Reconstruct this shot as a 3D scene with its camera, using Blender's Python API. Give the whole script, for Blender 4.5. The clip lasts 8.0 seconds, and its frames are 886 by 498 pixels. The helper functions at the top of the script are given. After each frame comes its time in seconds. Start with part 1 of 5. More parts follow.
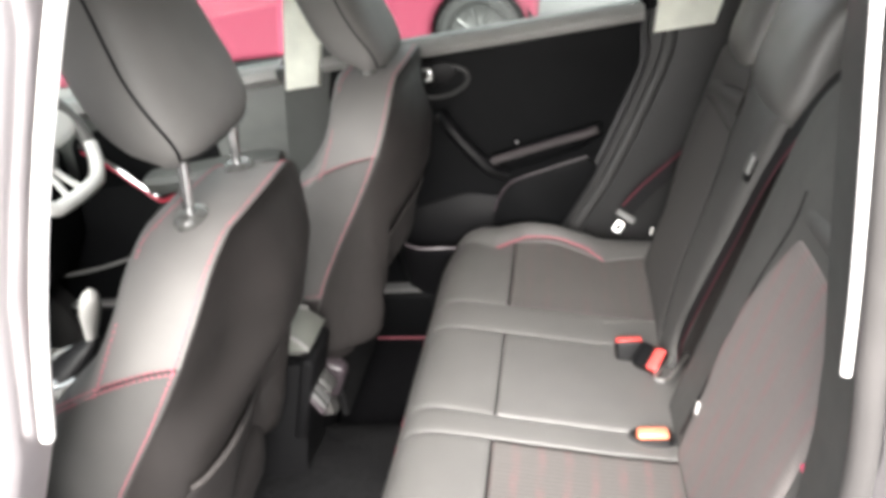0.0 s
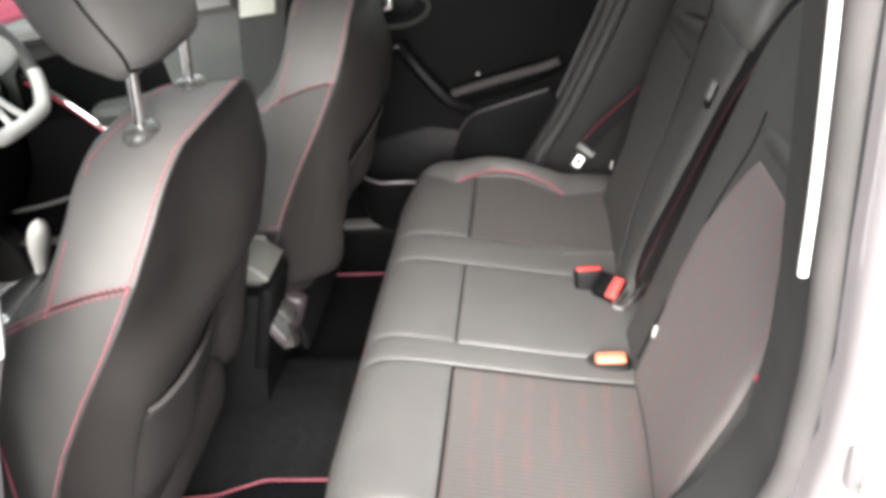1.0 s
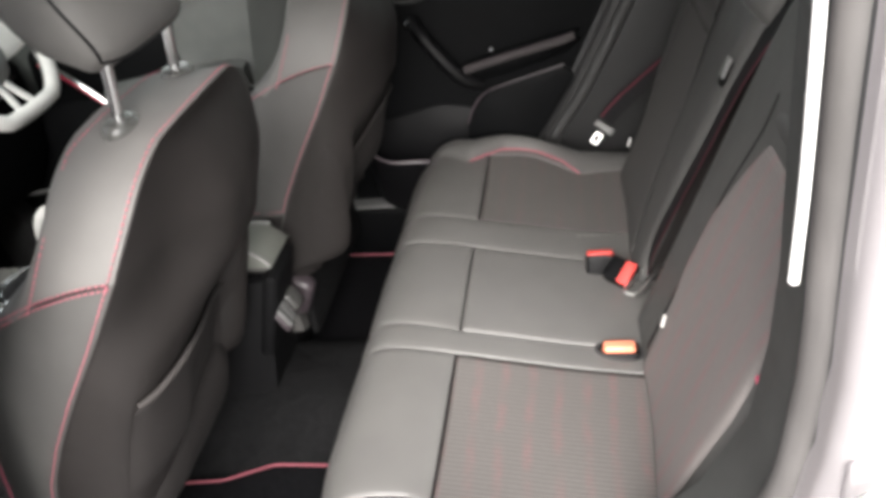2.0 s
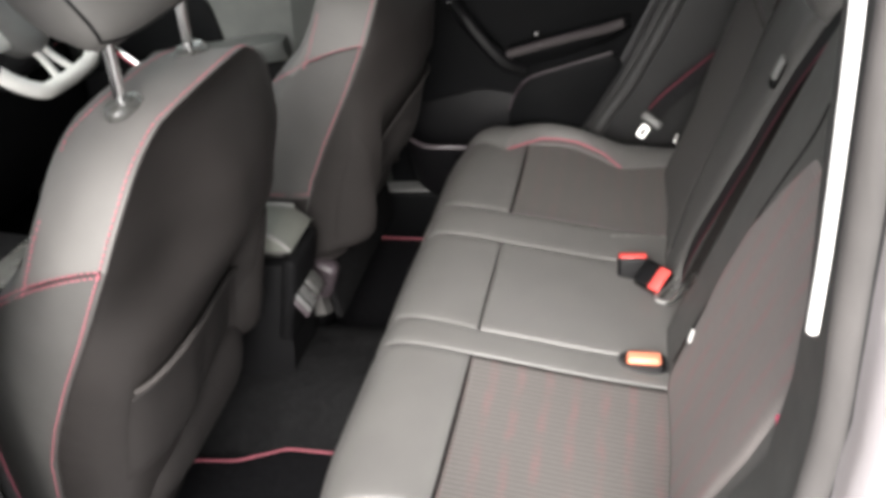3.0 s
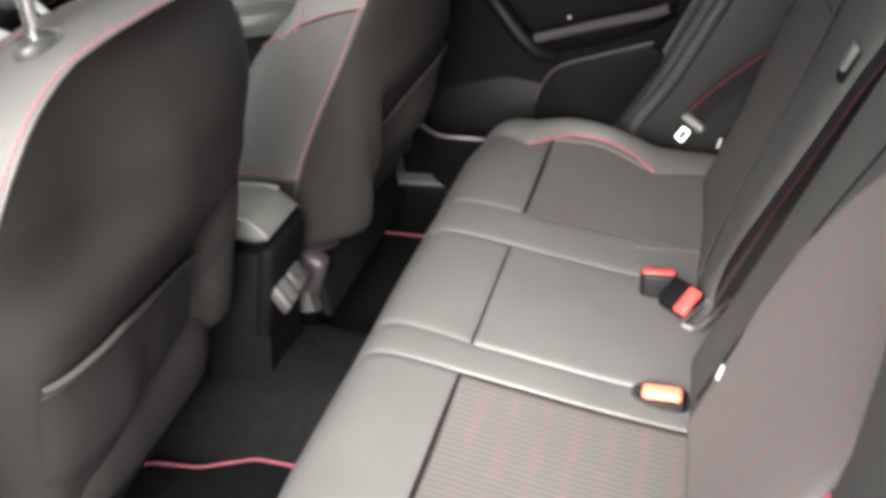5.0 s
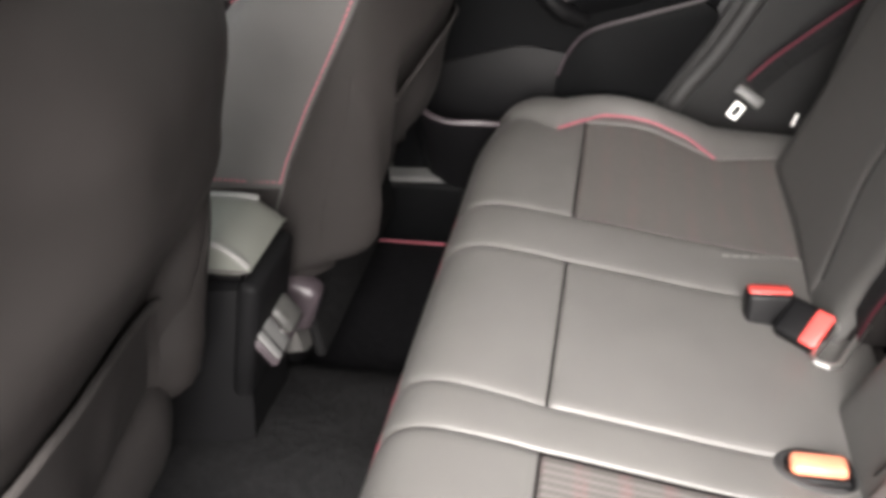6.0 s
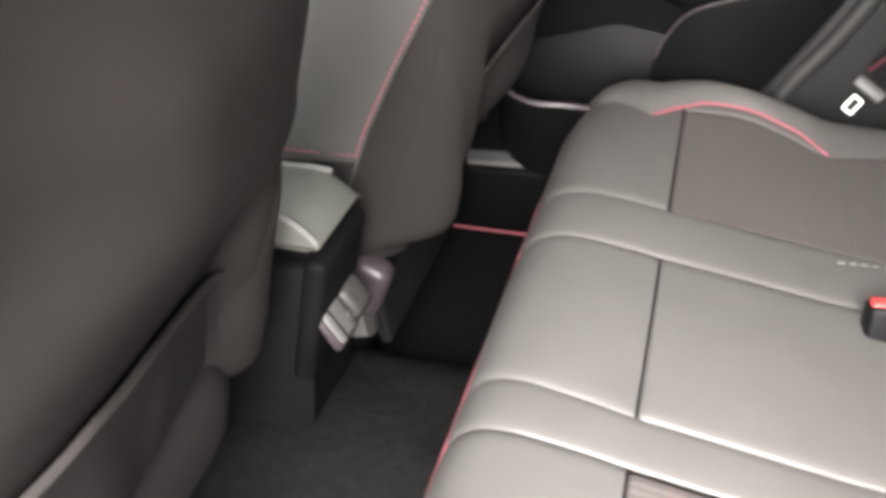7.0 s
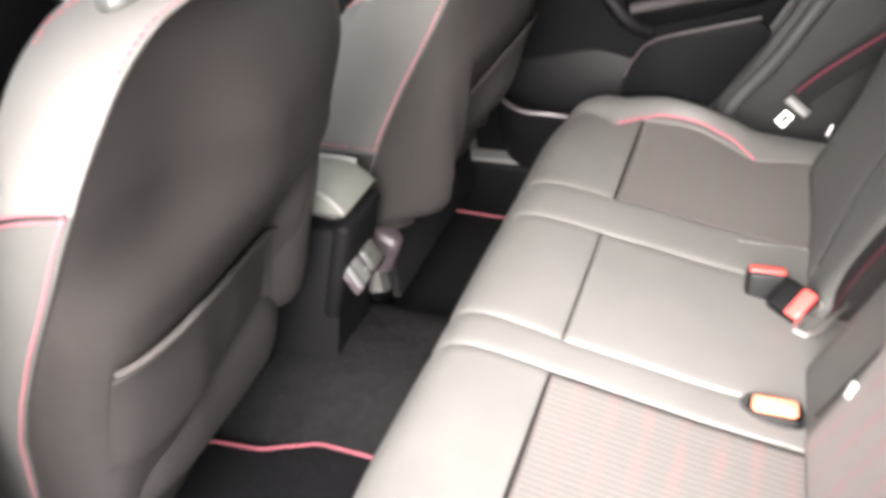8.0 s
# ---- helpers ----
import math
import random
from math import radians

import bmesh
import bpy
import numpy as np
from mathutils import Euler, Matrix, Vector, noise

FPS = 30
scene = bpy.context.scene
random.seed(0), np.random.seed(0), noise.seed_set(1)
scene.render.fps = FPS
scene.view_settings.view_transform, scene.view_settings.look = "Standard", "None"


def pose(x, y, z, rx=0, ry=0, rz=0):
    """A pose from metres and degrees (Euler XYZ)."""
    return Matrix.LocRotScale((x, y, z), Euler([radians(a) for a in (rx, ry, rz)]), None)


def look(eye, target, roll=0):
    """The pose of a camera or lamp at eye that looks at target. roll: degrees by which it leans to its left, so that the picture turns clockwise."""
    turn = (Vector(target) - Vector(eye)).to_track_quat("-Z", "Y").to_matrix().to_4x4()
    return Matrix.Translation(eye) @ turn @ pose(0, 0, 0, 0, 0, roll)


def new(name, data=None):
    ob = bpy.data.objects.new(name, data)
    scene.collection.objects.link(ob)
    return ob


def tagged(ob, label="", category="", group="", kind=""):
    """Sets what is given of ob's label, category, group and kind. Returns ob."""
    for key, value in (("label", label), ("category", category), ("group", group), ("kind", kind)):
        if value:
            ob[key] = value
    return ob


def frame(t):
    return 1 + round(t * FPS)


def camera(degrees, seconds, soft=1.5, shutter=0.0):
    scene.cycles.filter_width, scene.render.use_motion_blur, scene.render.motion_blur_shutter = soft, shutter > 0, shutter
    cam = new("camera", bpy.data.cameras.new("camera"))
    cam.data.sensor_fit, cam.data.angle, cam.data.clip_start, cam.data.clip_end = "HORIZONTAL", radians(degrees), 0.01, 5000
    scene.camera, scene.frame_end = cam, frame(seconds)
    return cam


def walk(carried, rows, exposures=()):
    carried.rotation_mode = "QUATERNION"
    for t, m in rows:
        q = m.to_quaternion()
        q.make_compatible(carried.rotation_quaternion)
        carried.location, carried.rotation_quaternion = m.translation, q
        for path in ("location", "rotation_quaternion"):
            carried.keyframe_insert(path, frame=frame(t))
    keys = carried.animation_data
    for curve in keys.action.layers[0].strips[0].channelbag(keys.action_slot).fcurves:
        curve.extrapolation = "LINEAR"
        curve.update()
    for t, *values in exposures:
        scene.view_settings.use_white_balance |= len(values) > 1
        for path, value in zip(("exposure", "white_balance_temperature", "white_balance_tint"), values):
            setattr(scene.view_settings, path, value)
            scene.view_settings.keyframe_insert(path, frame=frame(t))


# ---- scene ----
cam = camera(59.7, 8.0, soft=4.4, shutter=0.4)
PATH = [
    (0, (0.199, -1.292, 1.568), (-0.175, 0.439, 0.638), -9.0),
    (0.5, (0.196, -1.302, 1.545), (-0.089, 0.409, 0.55), -7.0),
    (1, (0.193, -1.303, 1.526), (-0.085, 0.374, 0.471), -7.7),
    (2.5, (0.284, -1.202, 1.522), (-0.168, 0.393, 0.403), -10.2),
    (3, (0.295, -1.173, 1.515), (-0.215, 0.387, 0.373), -9.5),
    (3.5, (0.283, -1.172, 1.515), (-0.241, 0.362, 0.343), -9.9),
    (4, (0.275, -1.165, 1.509), (-0.243, 0.369, 0.336), -9.6),
    (4.5, (0.308, -1.113, 1.464), (-0.293, 0.418, 0.326), -8.6),
    (4.7, (0.333, -1.087, 1.441), (-0.293, 0.444, 0.317), -7.2),
    (5.8, (0.113, -0.78, 1.276), (-0.339, 0.792, 0.124), -6.9),
    (6, (0.072, -0.756, 1.26), (-0.37, 0.802, 0.086), -6.5),
    (6.5, (0.029, -0.722, 1.224), (-0.516, 0.8, 0.046), -6.7),
    (7, (0.031, -0.702, 1.21), (-0.566, 0.798, 0.03), -6.6),
    (7.5, (0.044, -0.734, 1.237), (-0.552, 0.758, 0.046), -6.0),
    (8, (0.206, -0.957, 1.364), (-0.479, 0.511, 0.192), -6.8),
]
EXPOSURES = [(0, 2.95, 6700, 10.5), (0.5, 2.75, 6700, 10.5), (1.0, 2.7, 6700, 10.5), (2.5, 2.25, 6700, 10.5), (3.0, 2.42, 6700, 10.5), (3.5, 2.62, 6700, 10.5), (4.0, 2.74, 6700, 10.5), (4.5, 2.84, 6700, 10.5), (6.0, 2.8, 6820, 12.5), (6.5, 2.95, 6820, 12.5), (7.0, 3.05, 6820, 12.5), (7.5, 3.5, 6820, 12.5), (8.0, 3.65, 6820, 12.5)]
walk(cam, [(t, look(eye, target, roll)) for t, eye, target, roll in PATH], EXPOSURES)

# world: bright overcast day, the light comes mostly through the open door
SUN_EL, SUN_ROT = 41.0, 177.0
world = bpy.data.worlds.new("sky")
scene.world = world
world.use_nodes = True
wn = world.node_tree.nodes
sky = wn.new("ShaderNodeTexSky")
sky.sky_type, sky.sun_disc = "NISHITA", False
sky.sun_elevation, sky.sun_rotation = radians(SUN_EL), radians(SUN_ROT)
sky.air_density, sky.dust_density = 1.0, 2.5
wn["Background"].inputs["Strength"].default_value = 0.15
haze = wn.new("ShaderNodeHueSaturation")
haze.inputs["Saturation"].default_value = 0.18
world.node_tree.links.new(sky.outputs["Color"], haze.inputs["Color"])
world.node_tree.links.new(haze.outputs["Color"], wn["Background"].inputs["Color"])
sun = new("sun", bpy.data.lights.new("sun", "SUN"))
sun.data.energy, sun.data.angle, sun.data.color = 1.9, radians(58), (1.0, 0.985, 0.97)
az = radians(SUN_ROT)
sun.matrix_world = look((0, 0, 5), Vector((0, 0, 5)) - Vector((math.sin(az) * math.cos(radians(SUN_EL)), math.cos(az) * math.cos(radians(SUN_EL)), math.sin(radians(SUN_EL)))))


# ---- materials ----
class Nodes:
    """A small wrapper to write node materials in few lines."""

    def __init__(self, name):
        self.m = bpy.data.materials.new(name)
        self.m.use_nodes = True
        self.t = self.m.node_tree
        self.b = self.t.nodes["Principled BSDF"]
        self.co = self.t.nodes.new("ShaderNodeTexCoord").outputs["Object"]

    def add(self, kind, **links):
        n = self.t.nodes.new(kind)
        for k, v in links.items():
            self.put(n.inputs[k.replace("_", " ")], v)
        return n

    def put(self, socket, v):
        if isinstance(v, bpy.types.NodeSocket):
            self.t.links.new(v, socket)
        else:
            socket.default_value = v

    def noise(self, scale, detail=3.0, stretch=None, rough=0.5):
        co = self.co
        if stretch:
            mp = self.add("ShaderNodeMapping", Vector=co, Scale=stretch)
            co = mp.outputs["Vector"]
        return self.add("ShaderNodeTexNoise", Vector=co, Scale=scale, Detail=detail, Roughness=rough).outputs["Fac"]

    def ramp(self, fac, lo, hi, a, b):
        r = self.add("ShaderNodeValToRGB", Fac=fac)
        e = r.color_ramp.elements
        e[0].position, e[1].position = lo, hi
        e[0].color, e[1].color = (*a, 1), (*b, 1)
        return r.outputs["Color"]

    def mix(self, fac, a, b):
        n = self.t.nodes.new("ShaderNodeMix")
        n.data_type = "RGBA"
        self.put(n.inputs[0], fac)
        for i, v in ((6, a), (7, b)):
            self.put(n.inputs[i], v if isinstance(v, bpy.types.NodeSocket) else (*v, 1))
        return n.outputs[2]

    def math(self, op, a, b=0.0):
        n = self.t.nodes.new("ShaderNodeMath")
        n.operation = op
        self.put(n.inputs[0], a)
        self.put(n.inputs[1], b)
        return n.outputs[0]

    def bump(self, height, strength, distance):
        prev = self.b.inputs["Normal"].links[0].from_socket if self.b.inputs["Normal"].links else None
        n = self.add("ShaderNodeBump", Height=height, Strength=strength, Distance=distance)
        if prev:
            self.put(n.inputs["Normal"], prev)
        self.put(self.b.inputs["Normal"], n.outputs["Normal"])

    def done(self, color, rough, metal=0.0, spec=0.5):
        for k, v in (("Base Color", color if isinstance(color, bpy.types.NodeSocket) else (*color, 1)), ("Roughness", rough), ("Metallic", metal), ("Specular IOR Level", spec)):
            self.put(self.b.inputs[k], v)
        return self.m


def leather(name, color, rough=0.5, grain=900.0, spec=0.4):
    n = Nodes(name)
    wear = n.noise(9.0, 4.0)
    a, b = [c * 0.92 for c in color], [min(1, c * 1.08) for c in color]
    col = n.ramp(wear, 0.3, 0.72, a, b)
    vor = n.add("ShaderNodeTexVoronoi", Vector=n.co, Scale=grain)
    n.bump(n.noise(11.0, 2.0), 0.2, 0.006)
    n.bump(n.noise(46.0, 3.0), 0.1, 0.002)
    n.bump(vor.outputs["Distance"], 0.3, 0.0006)
    r = n.add("ShaderNodeMapRange", Value=n.noise(25.0, 4.0))
    r.inputs["To Min"].default_value, r.inputs["To Max"].default_value = rough - 0.06, rough + 0.1
    return n.done(col, r.outputs["Result"], 0.0, spec)


def cloth(name, color, scale=700.0, rough=0.9, spec=0.25, pile=0.0):
    n = Nodes(name)
    a, b = [c * 0.75 for c in color], [min(1, c * 1.3) for c in color]
    fine = n.noise(scale, 2.0)
    col = n.mix(n.noise(7.0, 4.0), n.ramp(fine, 0.35, 0.7, a, b), n.ramp(fine, 0.35, 0.7, [c * 0.85 for c in a], [c * 0.9 for c in b]))
    n.bump(fine, 0.5, 0.001)
    n.bump(n.noise(12.0, 3.0), 0.2, 0.004)
    if pile:
        tuft = n.noise(55.0, 5.0, rough=0.7)
        n.bump(tuft, 0.8, pile)
        col = n.mix(n.ramp(tuft, 0.35, 0.7, (0, 0, 0), (1, 1, 1)), [c * 0.55 for c in color], col)
    return n.done(col, rough, 0.0, spec)


def ribbed(name, color, red, axis="Y", pitch=0.0092, strength=0.45, cell=0.8, dark=0.62, light=1.25):
    """Seat fabric with fine ribs along x and faint red warp threads across them."""
    n = Nodes(name)
    sep = n.add("ShaderNodeSeparateXYZ", Vector=n.co)
    wob = n.math("MULTIPLY", n.noise(14.0, 2.0), 1.6)
    wave = n.math("SINE", n.math("ADD", n.math("MULTIPLY", sep.outputs[axis], 2 * math.pi / pitch), wob))
    cross = n.math("SINE", n.math("MULTIPLY", sep.outputs["X" if axis == "Y" else "Y"], 2 * math.pi / (pitch * cell)))
    rib = n.math("MULTIPLY_ADD", n.math("MULTIPLY", wave, n.math("MULTIPLY_ADD", cross, 0.3)), 0.5)
    rib.node.inputs[2].default_value = 0.5
    rib.node.inputs[0].links[0].from_node.inputs[1].links[0].from_node.inputs[2].default_value = 0.7
    wander = n.math("MULTIPLY", n.noise(7.0, 2.0), 3.0)
    streak = n.math("MULTIPLY_ADD", n.math("SINE", n.math("ADD", n.math("MULTIPLY", sep.outputs["X" if axis == "Y" else "Y"], 2 * math.pi / 0.046), wander)), 0.5)
    streak.node.inputs[2].default_value = 0.5
    brk = n.noise(160.0, 2.0)
    patch = n.ramp(n.noise(17.0, 3.0), 0.36, 0.6, (0.12,) * 3, (1, 1, 1))
    k = n.math("MULTIPLY", n.math("MULTIPLY", n.ramp(streak, 0.55, 0.97, (0, 0, 0), (1, 1, 1)), patch), n.ramp(brk, 0.35, 0.6, (0.3, 0.3, 0.3), (1, 1, 1)))
    grey = n.mix(rib, [c * dark for c in color], [c * light for c in color])
    grey = n.mix(n.math("MULTIPLY", n.noise(90.0, 3.0), 0.5), grey, [c * 0.7 for c in color])
    col = n.mix(n.math("MULTIPLY", k, strength), grey, red)
    n.bump(rib, 0.35 * (light - dark) / 0.63, 0.0009)
    n.bump(brk, 0.3, 0.0008)
    return n.done(col, 0.85, 0.0, 0.25)


def plastic(name, color, rough=0.5, grain=1400.0, depth=0.25, spec=0.5):
    n = Nodes(name)
    col = n.ramp(n.noise(11.0, 5.0), 0.3, 0.75, [c * 0.85 for c in color], [min(1, c * 1.15) for c in color])
    r = n.add("ShaderNodeMapRange", Value=n.noise(30.0, 4.0))
    r.inputs["To Min"].default_value, r.inputs["To Max"].default_value = max(0.02, rough - 0.07), rough + 0.08
    n.bump(n.noise(grain, 2.0), depth, 0.0005)
    return n.done(col, r.outputs["Result"], 0.0, spec)


def metal(name, color, rough=0.15):
    n = Nodes(name)
    r = n.add("ShaderNodeMapRange", Value=n.noise(60.0, 5.0))
    r.inputs["To Min"].default_value, r.inputs["To Max"].default_value = rough * 0.7, rough * 1.6
    return n.done(color, r.outputs["Result"], 1.0)


def paint(name, color, metallic=0.0):
    n = Nodes(name)
    col = n.ramp(n.noise(2000.0, 1.0), 0.35, 0.7, [c * 0.9 for c in color], [min(1, c * 1.1) for c in color])
    n.b.inputs["Coat Weight"].default_value, n.b.inputs["Coat Roughness"].default_value = 0.8, 0.06
    n.bump(n.noise(4.0, 2.0), 0.05, 0.01)
    return n.done(col, n.ramp(n.noise(20.0, 5.0), 0.3, 0.8, (0.32,) * 3, (0.45,) * 3), metallic)


def ground_mat():
    n = Nodes("asphalt")
    fine = n.noise(160.0, 4.0, rough=0.7)
    col = n.mix(n.ramp(n.noise(0.5, 5.0), 0.35, 0.7, (0, 0, 0), (1, 1, 1)), n.ramp(fine, 0.3, 0.75, (0.07, 0.068, 0.066), (0.14, 0.137, 0.134)), n.ramp(fine, 0.3, 0.75, (0.09, 0.088, 0.086), (0.18, 0.177, 0.174)))
    n.bump(fine, 0.5, 0.01)
    return n.done(col, 0.85)


def webbing(name):
    """Seat belt band: black weave, red threads along one edge."""
    n = Nodes(name)
    sep = n.add("ShaderNodeSeparateXYZ", Vector=n.add("ShaderNodeTexCoord").outputs["UV"])
    side = n.math("SUBTRACT", sep.outputs["X"], 0.5)
    red = n.math("MULTIPLY", n.math("GREATER_THAN", side, -0.42), n.math("LESS_THAN", side, -0.27))
    weave = n.math("SINE", n.math("MULTIPLY", sep.outputs["Y"], 900.0))
    n.bump(weave, 0.4, 0.0006)
    col = n.mix(red, n.ramp(n.noise(300.0), 0.3, 0.7, (0.012, 0.012, 0.013), (0.03, 0.03, 0.031)), (0.17, 0.04, 0.06))
    return n.done(col, 0.7, 0.0, 0.3)


def glass_mat(name, tint):
    """Thin clear glass: lets light straight through, tinted, with a mirror gloss at grazing angles."""
    n = Nodes(name)
    clear = n.add("ShaderNodeBsdfTransparent", Color=(*tint, 1))
    gloss = n.add("ShaderNodeBsdfGlossy", Roughness=0.02)
    edge = n.add("ShaderNodeFresnel", IOR=1.45)
    mix = n.add("ShaderNodeMixShader", Fac=edge.outputs["Fac"])
    n.t.links.new(clear.outputs[0], mix.inputs[1])
    n.t.links.new(gloss.outputs[0], mix.inputs[2])
    n.t.links.new(mix.outputs[0], n.t.nodes["Material Output"].inputs["Surface"])
    n.t.nodes.remove(n.b)
    return n.m


LEATHER = leather("grey_leather", (0.104, 0.101, 0.097), 0.4, spec=0.75)
LID = leather("armrest_leather", (0.15, 0.155, 0.138), 0.42, spec=0.6)
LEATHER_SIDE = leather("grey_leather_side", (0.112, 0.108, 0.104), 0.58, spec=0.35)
# darker copy of the side leather: shade on lower flanks and rear backrest
LEATHER_SHADED = leather("grey_leather_shaded", (0.062, 0.0605, 0.0585), 0.56, spec=0.35)
BACK_VINYL = leather("dark_back_vinyl", (0.0195, 0.0174, 0.0168), 0.5, 1300.0, 0.22)
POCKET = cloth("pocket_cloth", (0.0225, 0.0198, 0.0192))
ELASTIC = cloth("pocket_elastic", (0.042, 0.038, 0.0365), 1500.0)
CARPET = cloth("black_carpet", (0.0125, 0.0125, 0.013), 420.0, 0.95, 0.06, 0.008)
MAT_PILE = cloth("mat_pile", (0.008, 0.008, 0.009), 600.0, 0.95, 0.05, 0.004)
FABRIC_SEAT = ribbed("ribbed_seat_fabric", (0.098, 0.091, 0.087), (0.19, 0.073, 0.08), "Y", 0.0092, 0.27)
FABRIC_FAR = ribbed("far_seat_fabric", (0.1, 0.093, 0.089), (0.16, 0.078, 0.082), "Y", 0.0092, 0.16)
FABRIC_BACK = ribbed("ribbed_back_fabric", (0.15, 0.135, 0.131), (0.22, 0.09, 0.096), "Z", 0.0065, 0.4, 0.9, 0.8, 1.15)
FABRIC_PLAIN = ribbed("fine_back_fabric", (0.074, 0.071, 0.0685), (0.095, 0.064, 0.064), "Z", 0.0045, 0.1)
BLACK = plastic("black_plastic", (0.0045, 0.0045, 0.005), 0.45, spec=0.16)
DARK = plastic("dark_grey_plastic", (0.0034, 0.0036, 0.004), 0.55, spec=0.07)
COLLAR = plastic("collar_plastic", (0.06, 0.06, 0.057), 0.28)
LEDGE = plastic("ledge_plastic", (0.24, 0.236, 0.228), 0.6)
COVER = plastic("hinge_plastic", (0.05, 0.04, 0.045), 0.35)
CONSOLE = plastic("console_plastic", (0.007, 0.007, 0.0075), 0.6, spec=0.08)
ARMREST = cloth("armrest_cloth", (0.05, 0.044, 0.046), 1200.0)
TRIM = plastic("side_trim", (0.012, 0.012, 0.0122), 0.5)
SEAL = plastic("seal_grey", (0.03, 0.03, 0.03), 0.5)
JAMB_TRIM = plastic("jamb_trim", (0.03, 0.031, 0.03), 0.55)
JAMB_ROLL = plastic("jamb_roll", (0.1, 0.094, 0.092), 0.5)
# lighter copy of the door plastic, with the windscreen light in its colour
FRONT_PANEL_LIT = plastic("front_door_plastic_lit", (0.085, 0.09, 0.086), 0.5)
GREY = plastic("grey_plastic", (0.12, 0.12, 0.118), 0.42)
PALE = plastic("pale_trim", (0.78, 0.8, 0.71), 0.6)
# near-white base colour draws the bright line along the aperture edge
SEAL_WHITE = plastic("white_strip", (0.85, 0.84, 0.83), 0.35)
RUBBER = plastic("seal_rubber", (0.025, 0.025, 0.026), 0.6)
HEADLINER = cloth("headliner", (0.5, 0.49, 0.46), 900.0)
CHROME = metal("chrome", (0.8, 0.8, 0.8), 0.12)
SATIN = metal("satin_metal", (0.62, 0.61, 0.6), 0.3)
STEEL = metal("bright_steel", (0.7, 0.7, 0.68), 0.38)
TAG = cloth("pink_tag", (0.6, 0.09, 0.16), 2500.0, 0.7)
SILVER = plastic("silver_trim", (0.62, 0.62, 0.6), 0.35)
STITCH = cloth("red_thread", (0.44, 0.13, 0.165), 2500.0, 0.7)
RED_TRIM = plastic("red_trim", (0.35, 0.02, 0.045), 0.35)
ORANGE = plastic("buckle_red", (0.78, 0.085, 0.075), 0.35)
# paler copy of the buckle red, gloss of the sunk button painted in
LIT_ORANGE = plastic("buckle_orange", (0.85, 0.27, 0.16), 0.3)
LABEL_WHITE = plastic("white_label", (0.75, 0.74, 0.72), 0.5)
BODY = paint("grey_body_paint", (0.36, 0.335, 0.345), 0.4)
RED_PAINT = paint("red_body_paint", (0.17, 0.022, 0.046))
TYRE = plastic("tyre_rubber", (0.02, 0.02, 0.02), 0.8)
GROUND = ground_mat()
BELT = webbing("belt_webbing")
PILLAR = plastic("pillar_plastic", (0.045, 0.048, 0.045), 0.5)
DARK_RIM = metal("dark_alloy", (0.12, 0.12, 0.12), 0.45)
GLASS = glass_mat("window_glass", (0.82, 0.86, 0.84))
# dark tint chosen to cut the light entering from behind
REAR_DIM = glass_mat("rear_dim_glass", (0.2, 0.21, 0.21))
WINDSCREEN = glass_mat("windscreen_glass", (0.9, 0.93, 0.91))


# ---- mesh helpers ----
def part(name, bm, material, parent=None, label="", smooth=True):
    bmesh.ops.recalc_face_normals(bm, faces=bm.faces)
    me = bpy.data.meshes.new(name)
    bm.to_mesh(me)
    bm.free()
    if smooth:
        me.polygons.foreach_set("use_smooth", [True] * len(me.polygons))
        me.set_sharp_from_angle(angle=radians(40))
    me.materials.append(material)
    ob = new(name, me)
    if parent:
        ob.parent = parent
    return tagged(ob, label)


def thing(name, label, category, group="", kind="", at=(0, 0, 0)):
    ob = tagged(new(name), label, category, group, kind)
    ob.location = at
    return ob


def lerp_table(table, v):
    return float(np.interp(v, [a for a, _ in table], [b for _, b in table]))


def skin(rings, closed=True, cap=True, bm=None):
    """Faces between rings of points of equal number."""
    bm = bm or bmesh.new()
    rows = [[bm.verts.new(p) for p in r] for r in rings]
    k = len(rows[0])
    for a, b in zip(rows, rows[1:]):
        for i in range(k if closed else k - 1):
            j = (i + 1) % k
            bm.faces.new((a[i], a[j], b[j], b[i]))
    if cap and closed:
        bm.faces.new(rows[0][::-1])
        bm.faces.new(rows[-1])
    return bm


def smooth_line(pts, step=0.01):
    """A Catmull-Rom line through pts, in even short steps."""
    p = [Vector(q) for q in pts]
    p = [2 * p[0] - p[1], *p, 2 * p[-1] - p[-2]]
    out = []
    for i in range(1, len(p) - 2):
        n = max(2, int((p[i + 1] - p[i]).length / step))
        for k in range(n):
            t = k / n
            a, b, c, d = p[i - 1], p[i], p[i + 1], p[i + 2]
            out.append(0.5 * ((2 * b) + (c - a) * t + (2 * a - 5 * b + 4 * c - d) * t * t + (3 * b - a - 3 * c + d) * t ** 3))
    out.append(p[-2])
    return out


